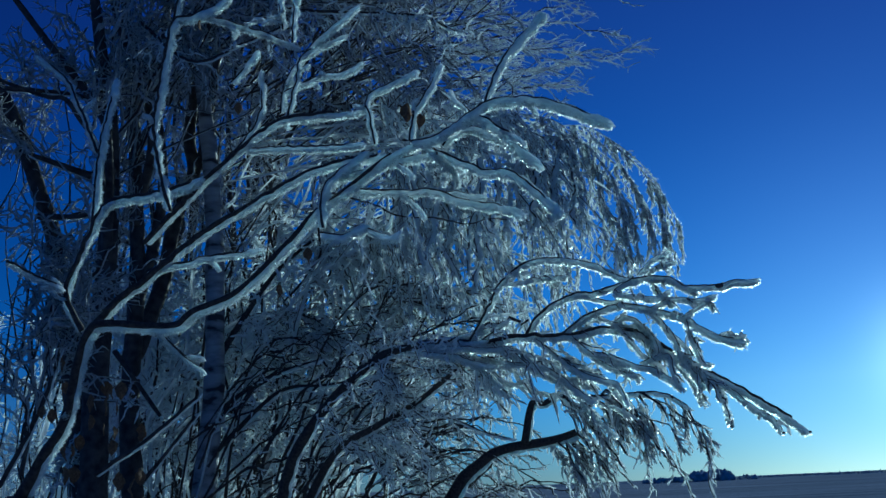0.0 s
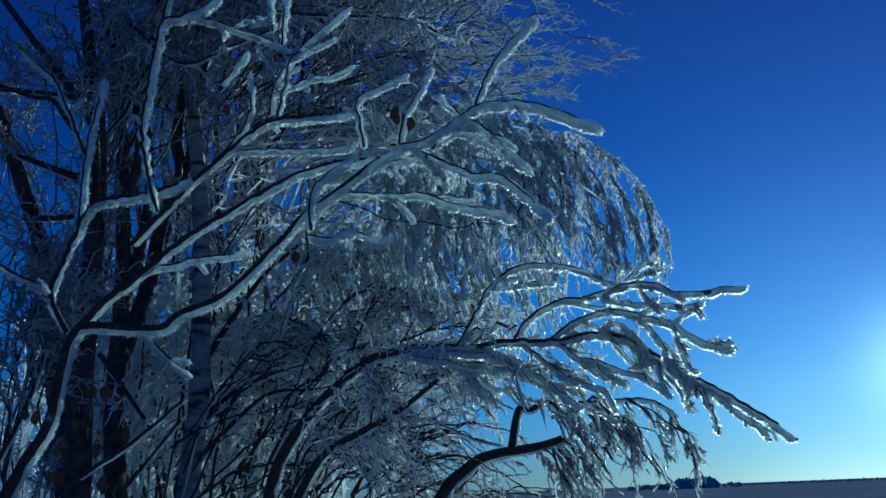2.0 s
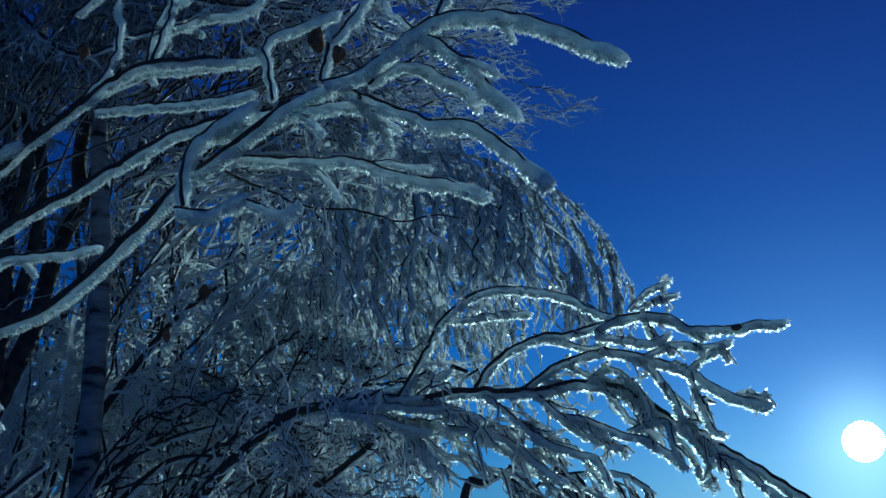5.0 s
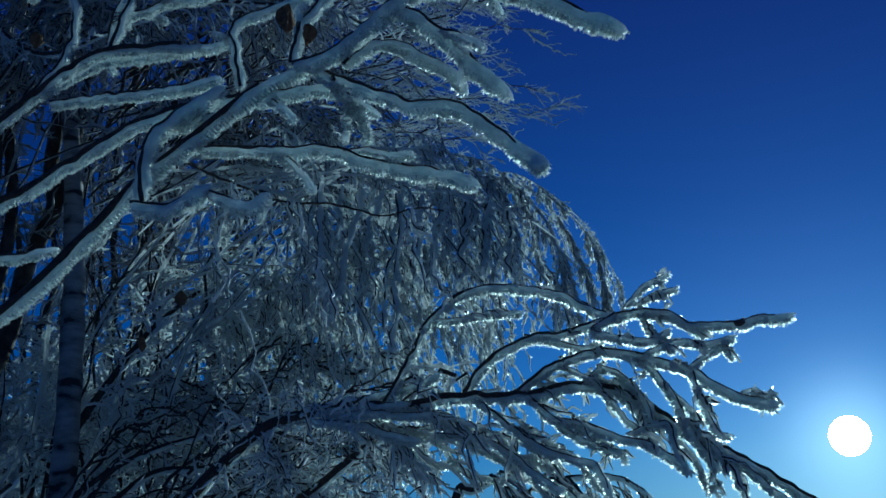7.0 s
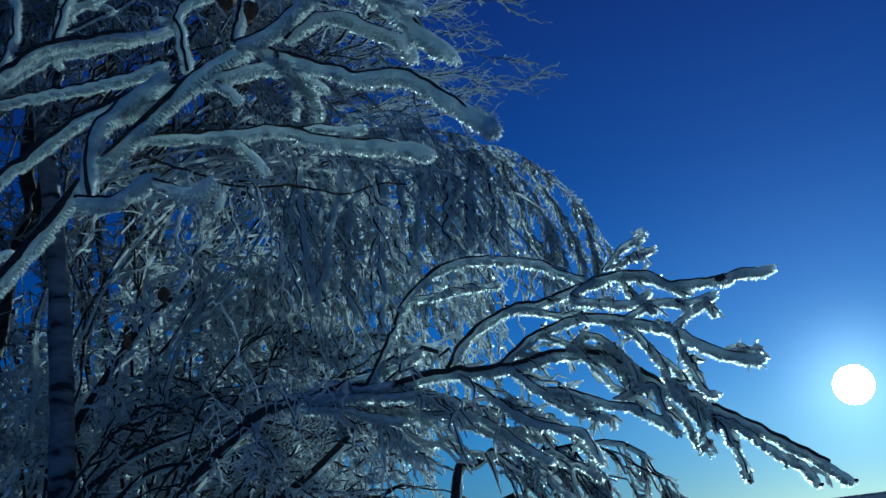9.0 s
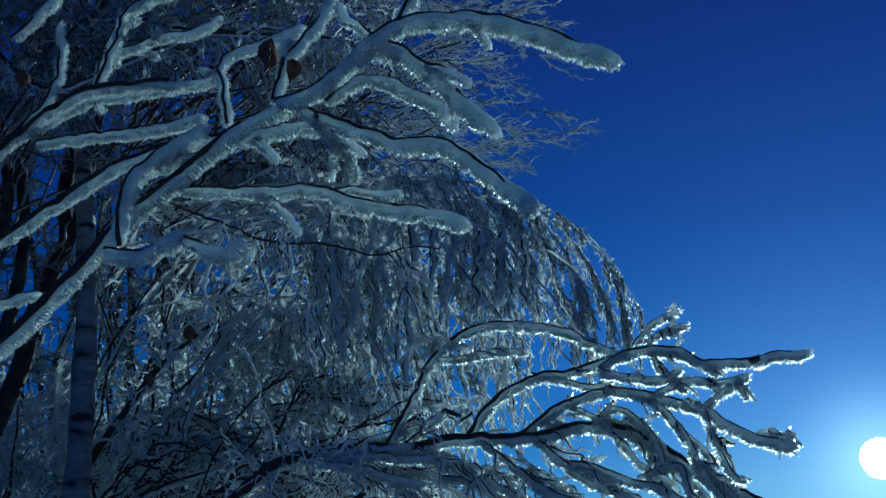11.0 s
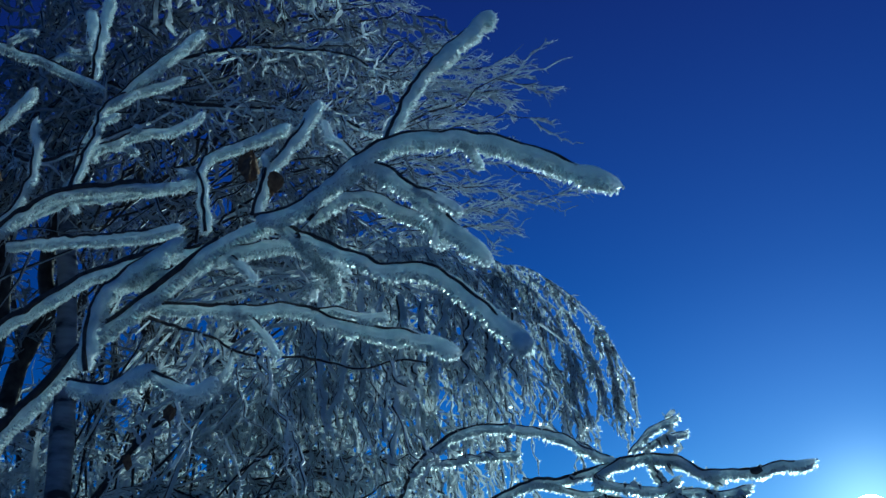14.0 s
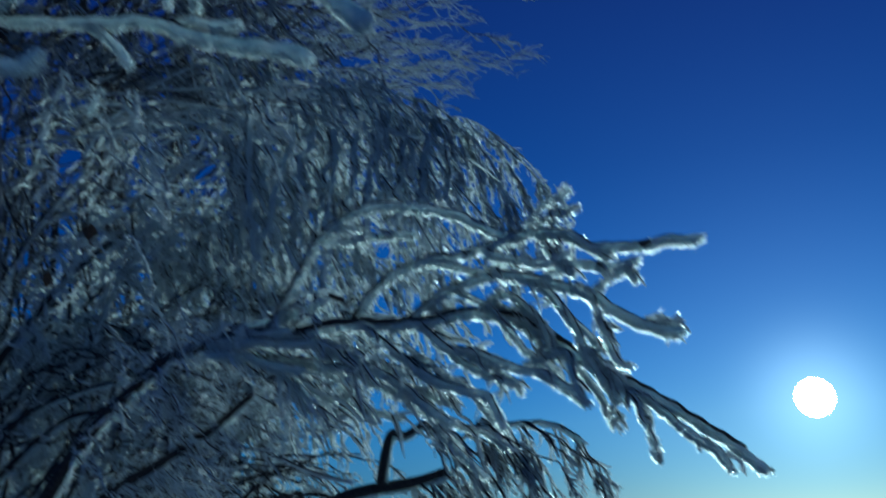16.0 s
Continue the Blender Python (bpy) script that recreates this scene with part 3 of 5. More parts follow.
near_paths.append(limb(near_tree, "branch", [(-0.360, 2.460, 2.600), (-0.216, 2.685, 2.623), (-0.125, 2.610, 2.556), (0.016, 2.590, 2.541), (0.110, 2.615, 2.524), (0.201, 2.599, 2.537), (0.260, 2.599, 2.532)], (0.0042, 0.002), (0, 0))[1])
# ---- the tree with the long arching limb over the field ----
arch_tree = tree_root("arching_tree", (-0.95, 5.9, 0), "leaning tree with a long dark limb and rime-covered twigs")
arch_paths = []
arch_paths.append(limb(arch_tree, "branch", [(-0.744, 5.300, 1.536), (-0.651, 5.100, 1.820), (-0.465, 4.900, 2.074), (-0.288, 4.700, 2.223), (-0.135, 4.500, 2.318), (0.056, 4.000, 2.296), (0.173, 3.550, 2.233), (0.253, 3.493, 2.218), (0.355, 3.437, 2.231)], (0.036, 0.013), (0.02, 0.016))[1])
arch_paths.append(limb(arch_tree, "branch", [(0.056, 4.000, 2.292), (0.115, 3.780, 2.262), (0.173, 3.550, 2.229), (0.253, 3.493, 2.216), (0.355, 3.437, 2.231), (0.444, 3.380, 2.231), (0.629, 3.300, 2.217), (0.707, 3.283, 2.234), (0.784, 3.267, 2.238), (0.899, 3.250, 2.208), (0.992, 3.233, 2.152), (1.065, 3.217, 2.093), (1.138, 3.200, 2.045), (1.241, 3.208, 1.995), (1.460, 3.224, 1.868), (1.544, 3.232, 1.810), (1.586, 3.240, 1.773)], (0.0187, 0.0058), (0.02, 0.018))[1])
arch_paths.append(limb(arch_tree, "branch", [(0.445, 3.380, 2.239), (0.488, 3.333, 2.306), (0.556, 3.287, 2.352), (0.637, 3.240, 2.382), (0.732, 3.193, 2.384), (0.875, 3.100, 2.416), (0.989, 3.056, 2.403), (1.043, 3.034, 2.364), (1.159, 2.990, 2.357), (1.230, 2.980, 2.368), (1.319, 2.970, 2.373)], (0.0086, 0.004), (0.015, 0.018))[1])
arch_paths.append(limb(arch_tree, "branch", [(0.591, 3.320, 2.225), (0.646, 3.265, 2.270), (0.724, 3.210, 2.303), (0.815, 3.155, 2.317), (0.898, 3.100, 2.294), (1.050, 3.068, 2.238), (1.104, 3.052, 2.195), (1.176, 3.036, 2.155), (1.264, 3.020, 2.131)], (0.0072, 0.004), (0.016, 0.02))[1])
arch_paths.append(limb(arch_tree, "branch", [(1.170, 3.040, 2.163), (1.217, 3.030, 2.160), (1.256, 3.020, 2.148)], (0.0029, 0.002), (0.012, 0.017))[1])
arch_paths.append(limb(arch_tree, "branch", [(1.187, 3.200, 2.016), (1.345, 3.210, 1.885), (1.428, 3.215, 1.833), (1.464, 3.220, 1.780)], (0.0043, 0.003), (0.014, 0.016))[1])
arch_paths.append(limb(arch_tree, "branch", [(1.138, 3.200, 2.045), (1.195, 3.200, 1.970), (1.227, 3.200, 1.884), (1.240, 3.200, 1.812)], (0.0043, 0.003), (0.014, 0.016))[1])
arch_paths.append(limb(arch_tree, "branch", [(0.898, 3.100, 2.294), (0.953, 3.110, 2.242), (1.009, 3.120, 2.172), (1.041, 3.130, 2.092), (1.089, 3.140, 2.020), (1.132, 3.150, 1.968)], (0.005, 0.003), (0.015, 0.018))[1])
arch_paths.append(limb(arch_tree, "branch", [(0.620, 3.300, 2.218), (0.679, 3.260, 2.146), (0.768, 3.220, 2.117), (0.852, 3.180, 2.070), (0.936, 3.140, 2.037), (1.017, 3.100, 1.959)], (0.0058, 0.003), (0.017, 0.018))[1])
arch_paths.append(limb(arch_tree, "branch", [(0.484, 3.370, 2.213), (0.628, 3.302, 2.079), (0.708, 3.268, 2.032), (0.789, 3.234, 2.001), (0.811, 3.200, 1.911)], (0.0058, 0.003), (0.015, 0.017))[1])
arch_paths.append(limb(arch_tree, "branch", [(0.372, 3.500, 2.134), (0.505, 3.450, 2.114), (0.595, 3.400, 2.052), (0.645, 3.350, 1.990), (0.703, 3.300, 1.940)], (0.0043, 0.003), (0.013, 0.016))[1])
arch_paths.append(limb(arch_tree, "branch", [(0.195, 3.510, 2.206), (0.246, 3.450, 2.287), (0.296, 3.411, 2.383), (0.343, 3.372, 2.461), (0.386, 3.333, 2.500), (0.456, 3.294, 2.537), (0.538, 3.256, 2.541), (0.652, 3.217, 2.524), (0.742, 3.178, 2.483), (0.811, 3.139, 2.432), (0.850, 3.100, 2.400)], (0.0086, 0.004), (0.014, 0.018))[1])
arch_paths.append(limb(arch_tree, "branch", [(0.356, 3.370, 2.465), (0.438, 3.347, 2.464), (0.525, 3.323, 2.477), (0.616, 3.300, 2.471)], (0.0036, 0.003), (0.012, 0.015))[1])
arch_paths.append(limb(arch_tree, "branch", [(0.866, 3.080, 2.422), (0.908, 3.030, 2.472), (0.965, 2.990, 2.495)], (0.0036, 0.003), (0.010, 0.011))[1])
arch_paths.append(limb(arch_tree, "branch", [(0.900, 3.080, 2.428), (0.938, 3.040, 2.449), (0.990, 3.000, 2.460)], (0.0029, 0.003), (0.009, 0.010))[1])
arch_paths.append(limb(arch_tree, "branch", [(0.927, 3.100, 2.407), (0.951, 3.075, 2.347), (0.984, 3.050, 2.296)], (0.0029, 0.003), (0.012, 0.014))[1])
arch_paths.append(limb(arch_tree, "branch", [(0.906, 3.080, 2.284), (0.964, 3.060, 2.312), (1.018, 3.040, 2.316), (1.086, 3.020, 2.306), (1.145, 3.000, 2.318)], (0.0036, 0.003), (0.012, 0.016))[1])
arch_paths.append(limb(arch_tree, "branch", [(1.025, 3.050, 2.239), (1.077, 3.033, 2.273), (1.130, 3.017, 2.297), (1.132, 3.000, 2.256)], (0.0029, 0.003), (0.012, 0.014))[1])
arch_paths.append(limb(arch_tree, "branch", [(1.045, 3.060, 2.230), (1.085, 3.053, 2.074), (1.125, 3.050, 2.049)], (0.0036, 0.003), (0.012, 0.013))[1])
arch_paths.append(limb(arch_tree, "branch", [(0.778, 3.250, 2.235), (0.836, 3.238, 2.284), (0.898, 3.225, 2.250), (0.954, 3.213, 2.182), (0.963, 3.200, 2.111)], (0.0036, 0.003), (0.013, 0.014))[1])
arch_paths.append(limb(arch_tree, "branch", [(0.877, 3.200, 2.076), (0.943, 3.175, 2.100), (0.995, 3.150, 2.099), (0.992, 3.125, 2.046), (1.003, 3.100, 1.976)], (0.0036, 0.003), (0.013, 0.015))[1])
arch_paths.append(limb(arch_tree, "branch", [(0.691, 3.300, 2.152), (0.743, 3.267, 2.090), (0.852, 3.200, 2.029)], (0.0036, 0.003), (0.013, 0.015))[1])
arch_paths.append(limb(arch_tree, "branch", [(0.635, 3.330, 2.405), (0.794, 3.243, 2.350), (0.838, 3.200, 2.371)], (0.0043, 0.003), (0.012, 0.013))[1])
arch_paths.append(limb(arch_tree, "branch", [(0.848, 3.100, 2.413), (0.767, 3.088, 2.363), (0.845, 3.075, 2.337), (0.934, 3.062, 2.328), (0.976, 3.050, 2.347)], (0.0043, 0.003), (0.013, 0.016))[1])
arch_paths.append(limb(arch_tree, "branch", [(-0.621, 5.500, 1.511), (-0.408, 5.200, 1.841), (-0.178, 4.900, 1.963), (0.031, 4.600, 2.059), (0.222, 4.300, 2.188), (0.333, 4.000, 2.225)], (0.0288, 0.0101), (0.016, 0.014))[1])
arch_paths.append(limb(arch_tree, "branch", [(0.043, 4.800, 2.019), (0.237, 4.833, 1.994), (0.463, 4.867, 1.900), (0.630, 4.900, 1.865)], (0.0086, 0.006), (0.014, 0.012))[1])
arch_paths.append(limb(arch_tree, "branch", [(-0.471, 5.100, 1.927), (-0.273, 5.150, 1.972), (-0.071, 5.200, 1.936)], (0.0086, 0.006), (0.012, 0.012))[1])
arch_paths.append(limb(arch_tree, "branch", [(-0.136, 4.700, 1.986), (-0.112, 4.650, 2.151), (-0.124, 4.600, 2.284)], (0.0072, 0.006), (0.012, 0.012))[1])
arch_paths.append(limb(arch_tree, "branch", [(0.153, 3.600, 2.246), (0.282, 3.625, 2.177), (0.442, 3.650, 2.176), (0.599, 3.675, 2.085), (0.732, 3.700, 2.019)], (0.0043, 0.003), (0.012, 0.013))[1])
# rime-caked shoots that lie along the front of the main limb
for q in ([(0.04, 3.96, 2.288), (0.10, 3.76, 2.262), (0.18, 3.50, 2.232), (0.27, 3.44, 2.224)],
          [(0.06, 3.93, 2.262), (0.16, 3.52, 2.213), (0.25, 3.46, 2.196), (0.34, 3.41, 2.186)],
          [(0.12, 3.66, 2.270), (0.20, 3.54, 2.272), (0.30, 3.46, 2.282), (0.37, 3.42, 2.306)],
          [(0.02, 4.00, 2.262), (0.14, 3.60, 2.190), (0.22, 3.52, 2.150), (0.31, 3.48, 2.118)]):
    arch_paths.append(limb(arch_tree, "branch", q, (0.004, 0.003), (0.020, 0.017))[1])
# ---- the crooked low limb behind it ----
stub_tree = tree_root("crooked_tree", (0.1, 7.3, 0), "low crooked dark limb with hanging frosted sprays")
stub_paths = []
stub_paths.append(limb(stub_tree, "branch", [(0.37, 6.90, 1.43), (0.50, 6.83, 1.65), (0.63, 6.77, 1.77), (0.80, 6.70, 1.87), (1.21, 6.57, 1.93), (1.42, 6.50, 2.00)], (0.05, 0.026), (0.045, 0.036))[1])
stub_paths.append(limb(stub_tree, "branch", [(0.97, 6.60, 1.91), (1.02, 6.50, 2.19), (1.11, 6.45, 2.19), (1.26, 6.40, 2.28)], (0.03, 0.018), (0.034, 0.03))[1])
stub_paths.append(limb(stub_tree, "branch", [(1.26, 6.40, 2.28), (1.48, 6.35, 2.22), (1.92, 6.25, 2.22), (2.15, 6.20, 2.08)], (0.013, 0.004), (0.030, 0.028))[1])
stub_paths.append(limb(stub_tree, "branch", [(1.41, 6.50, 1.99), (1.42, 6.45, 2.12), (1.58, 6.40, 2.28)], (0.012, 0.008), (0.014, 0.014))[1])
# ---- birch with the weeping crown ----
birch_tree = tree_root("birch_tree", (-1.42, 7.0, 0), "white-barked birch with drooping frosted crown")
birch_paths = []
birch_paths.append(limb(birch_tree, "trunk", [(-1.44, 7.00, 1.62), (-1.37, 7.00, 2.51), (-1.38, 7.00, 3.60), (-1.43, 7.00, 4.32), (-1.54, 7.10, 5.27), (-1.63, 7.20, 6.30)], (0.088, 0.05), (0, 0), BIRCH)[1])
birch_paths.append(limb(birch_tree, "branch", [(-1.38, 7.00, 2.60), (-1.16, 7.20, 3.03), (-0.91, 7.40, 3.45), (-0.53, 7.60, 3.84)], (0.03, 0.012), (0.02, 0.016))[1])
birch_paths.append(limb(birch_tree, "branch", [(-1.40, 7.00, 1.90), (-1.24, 6.98, 2.06), (-0.86, 6.87, 2.38), (-0.52, 6.80, 2.41), (-0.17, 6.80, 2.45)], (0.026, 0.008), (0.03, 0.026))[1])
birch_paths.append(limb(birch_tree, "branch", [(-1.39, 7.00, 2.22), (-1.05, 7.00, 2.46), (-0.79, 7.00, 2.57), (-0.52, 7.00, 2.64)], (0.022, 0.008), (0.03, 0.026))[1])
# ---- two pale stems further back ----
pale_tree = tree_root("pale_tree", (-0.95, 9.2, 0), "pair of slim pale birch stems in the frosted thicket")
pale_paths = []
pale_paths.append(limb(pale_tree, "trunk", [(-1.17, 9.00, 1.55), (-1.08, 9.00, 2.12), (-0.96, 9.20, 2.74)], (0.07, 0.05), (0, 0), BIRCH)[1])
pale_paths.append(limb(pale_tree, "trunk", [(-0.93, 9.50, 1.53), (-0.83, 9.50, 2.25), (-0.67, 9.70, 2.97)], (0.09, 0.06), (0, 0), BIRCH)[1])
# ---- dark stems at the edge of the thicket ----
dark_tree = tree_root("dark_tree", (-2.0, 6.6, 0), "tall dark many-stemmed tree with light frost on its twigs")
dark_paths = []
dark_paths.append(limb(dark_tree, "stem", [(-2.05, 6.20, 1.58), (-2.06, 6.20, 2.24), (-2.05, 6.20, 2.78), (-2.02, 6.20, 3.21), (-2.01, 6.20, 3.83), (-2.04, 6.20, 4.36), (-2.14, 6.20, 5.00), (-2.27, 6.20, 5.84)], (0.105, 0.03), (0.0, 0.0), TRUNK)[1])
dark_paths.append(limb(dark_tree, "stem", [(-1.91, 6.80, 1.57), (-1.96, 6.80, 2.29), (-1.94, 6.80, 3.05), (-1.94, 6.80, 3.58), (-1.97, 6.80, 3.96), (-1.99, 6.80, 4.43), (-2.08, 6.80, 5.34), (-2.17, 6.80, 6.28)], (0.085, 0.03), (0.0, 0.0), TRUNK)[1])
dark_paths.append(limb(dark_tree, "stem", [(-2.02, 6.18, 3.20), (-1.98, 6.00, 3.77), (-2.02, 6.00, 4.23), (-2.22, 6.00, 4.56), (-2.46, 6.00, 4.88), (-2.74, 6.00, 5.27)], (0.04, 0.022), (0.0, 0.0), TRUNK)[1])
dark_paths.append(limb(dark_tree, "stem", [(-1.94, 6.80, 3.05), (-1.81, 6.80, 3.58), (-1.76, 6.80, 4.09), (-1.83, 6.80, 4.82), (-1.77, 6.80, 5.41), (-1.74, 6.80, 6.21)], (0.05, 0.025), (0.0, 0.0), TRUNK)[1])
dark_paths.append(limb(dark_tree, "stem", [(-1.95, 6.84, 2.70), (-1.80, 7.10, 3.30), (-1.74, 7.20, 3.83), (-1.59, 7.20, 4.25), (-1.63, 7.20, 4.60), (-1.57, 7.20, 5.17), (-1.48, 7.20, 5.66), (-1.47, 7.20, 6.37)], (0.075, 0.035), (0.0, 0.0), TRUNK)[1])
dark_paths.append(limb(dark_tree, "stem", [(-1.96, 6.74, 3.70), (-1.77, 6.40, 4.22), (-1.86, 6.40, 4.71), (-2.04, 6.40, 5.17), (-2.15, 6.40, 5.63)], (0.04, 0.025), (0.0, 0.0), TRUNK)[1])
dark_paths.append(limb(dark_tree, "stem", [(-2.02, 6.10, 3.60), (-2.00, 5.75, 3.95), (-2.09, 5.60, 4.12), (-2.19, 5.60, 4.26), (-2.32, 5.60, 4.28), (-2.60, 5.50, 4.36)], (0.026, 0.012), (0.0, 0.0), TRUNK)[1])
dark_paths.append(limb(dark_tree, "stem", [(-2.43, 7.50, 1.65), (-2.74, 7.50, 3.59), (-2.89, 7.40, 4.16), (-3.02, 7.30, 4.58), (-3.13, 7.20, 4.89), (-3.37, 7.20, 5.36)], (0.1, 0.05), (0.0, 0.0), TRUNK)[1])
dark_paths.append(limb(dark_tree, "stem", [(-1.53, 7.20, 4.29), (-1.44, 7.10, 4.86), (-1.38, 7.10, 5.28), (-1.18, 7.00, 5.49), (-0.99, 7.00, 5.71)], (0.05, 0.02), (0.012, 0.012), TRUNK)[1])
dark_paths.append(limb(dark_tree, "stem", [(-2.21, 6.40, 3.98), (-2.61, 6.20, 4.09)], (0.03, 0.015), (0.014, 0.012), TRUNK)[1])
dark_paths.append(limb(dark_tree, "stem", [(-2.88, 7.40, 3.96), (-2.50, 7.20, 3.90), (-2.27, 7.00, 3.91)], (0.03, 0.015), (0.014, 0.012), TRUNK)[1])
dark_paths.append(limb(dark_tree, "stem", [(-2.73, 6.00, 4.51), (-2.30, 6.13, 4.52), (-2.11, 6.20, 4.48)], (0.02, 0.012), (0.014, 0.012), TRUNK)[1])
dark_paths.append(limb(dark_tree, "stem", [(-1.65, 4.60, 1.75), (-1.39, 4.70, 1.94), (-1.13, 4.80, 2.18)], (0.012, 0.008), (0.016, 0.014), TRUNK)[1])
dark_paths.append(limb(dark_tree, "stem", [(-2.12, 4.60, 1.71), (-1.94, 4.60, 2.09), (-1.84, 4.60, 2.43)], (0.014, 0.008), (0.014, 0.014), TRUNK)[1])
dark_paths.append(limb(dark_tree, "stem", [(-1.80, 5.60, 2.54), (-1.45, 5.40, 2.08)], (0.02, 0.012), (0.012, 0.012), TRUNK)[1])
dark_paths.append(limb(dark_tree, "stem", [(-2.08, 4.80, 1.77), (-2.00, 4.87, 2.41), (-2.05, 4.90, 2.71)], (0.012, 0.008), (0.014, 0.012), TRUNK)[1])
dark_paths.append(limb(dark_tree, "stem", [(-1.50, 5.00, 1.69), (-1.17, 5.00, 2.10)], (0.012, 0.008), (0.014, 0.012), TRUNK)[1])

# boughs of the dark tree that hang over, nearer to the path
over_tree = dark_tree
over_paths = []
over_paths.append(limb(over_tree, "branch", [(-1.16, 5.40, 5.69), (-0.55, 5.00, 5.52), (-0.18, 5.00, 5.57), (0.10, 5.00, 5.55), (0.24, 5.00, 5.43)], (0.012, 0.006), (0.012, 0.012))[1])
over_paths.append(limb(over_tree, "branch", [(-0.77, 5.20, 4.92), (-0.37, 5.00, 4.92), (-0.17, 5.00, 4.95), (0.28, 5.00, 4.93), (0.47, 5.00, 4.81)], (0.012, 0.006), (0.014, 0.012))[1])
over_paths.append(limb(over_tree, "branch", [(-0.98, 5.20, 4.84), (-0.61, 5.15, 4.69), (0.13, 5.05, 4.60), (0.42, 5.00, 4.45)], (0.012, 0.006), (0.014, 0.012))[1])
over_paths.append(limb(over_tree, "branch", [(-1.72, 5.60, 4.83), (-1.30, 5.20, 4.35), (-0.96, 5.10, 4.42), (-0.60, 5.00, 4.54)], (0.014, 0.006), (0.012, 0.012))[1])

# stems go on down to the ground
for tree, name, a, b, r, mat in (
        (near_tree, "trunk", near_paths[0][0], (-1.75, 3.3, -0.02), (0.036, 0.055), BARK),
        (arch_tree, "trunk", arch_paths[0][0], (-1.0, 5.9, -0.02), (0.05, 0.075), BARK),
        (arch_tree, "trunk", arch_paths[24][0], (-0.85, 6.0, -0.02), (0.04, 0.06), BARK),
        (stub_tree, "trunk", stub_paths[0][0], (0.1, 7.3, -0.02), (0.05, 0.08), BARK),
        (birch_tree, "trunk", birch_paths[0][0], (-1.44, 7.0, -0.02), (0.088, 0.11), BIRCH),
        (pale_tree, "trunk", pale_paths[0][0], (-1.1, 9.0, -0.02), (0.07, 0.08), BIRCH),
        (pale_tree, "trunk", pale_paths[1][0], (-0.85, 9.4, -0.02), (0.09, 0.1), BIRCH),
        (dark_tree, "trunk", dark_paths[0][0], (-2.0, 6.3, -0.02), (0.105, 0.14), TRUNK),
        (dark_tree, "trunk", dark_paths[1][0], (-1.9, 6.7, -0.02), (0.085, 0.11), TRUNK),
        (dark_tree, "trunk", dark_paths[7][0], (-2.5, 7.2, -0.02), (0.1, 0.12), TRUNK)):
    a, b = np.array(a), np.array(b)
    m = (a + b) / 2 + (0.03, -0.02, 0)
    limb(tree, name, [a, m, b], r, (0, 0), mat)


# ---- crowns ----
def boughs(starts, ends, rise, k=12, rng=RNG, curl=0.02):
    s, e = np.asarray(starts), np.asarray(ends)
    n = len(s)
    mid = s * 0.42 + e * 0.58
    mid[:, 2] = np.maximum(s[:, 2], e[:, 2]) + rise * (0.6 + 0.8 * rng.random(n))
    u = np.linspace(0, 1, k)[None, :, None]
    p = (1 - u) ** 2 * s[:, None] + 2 * u * (1 - u) * mid[:, None] + u ** 2 * e[:, None]
    w = np.cumsum(rng.normal(size=(n, k, 3)), 1) * curl
    return p + (w - w[:, :1]) * np.linalg.norm(e - s, axis=1)[:, None, None] * 0.6


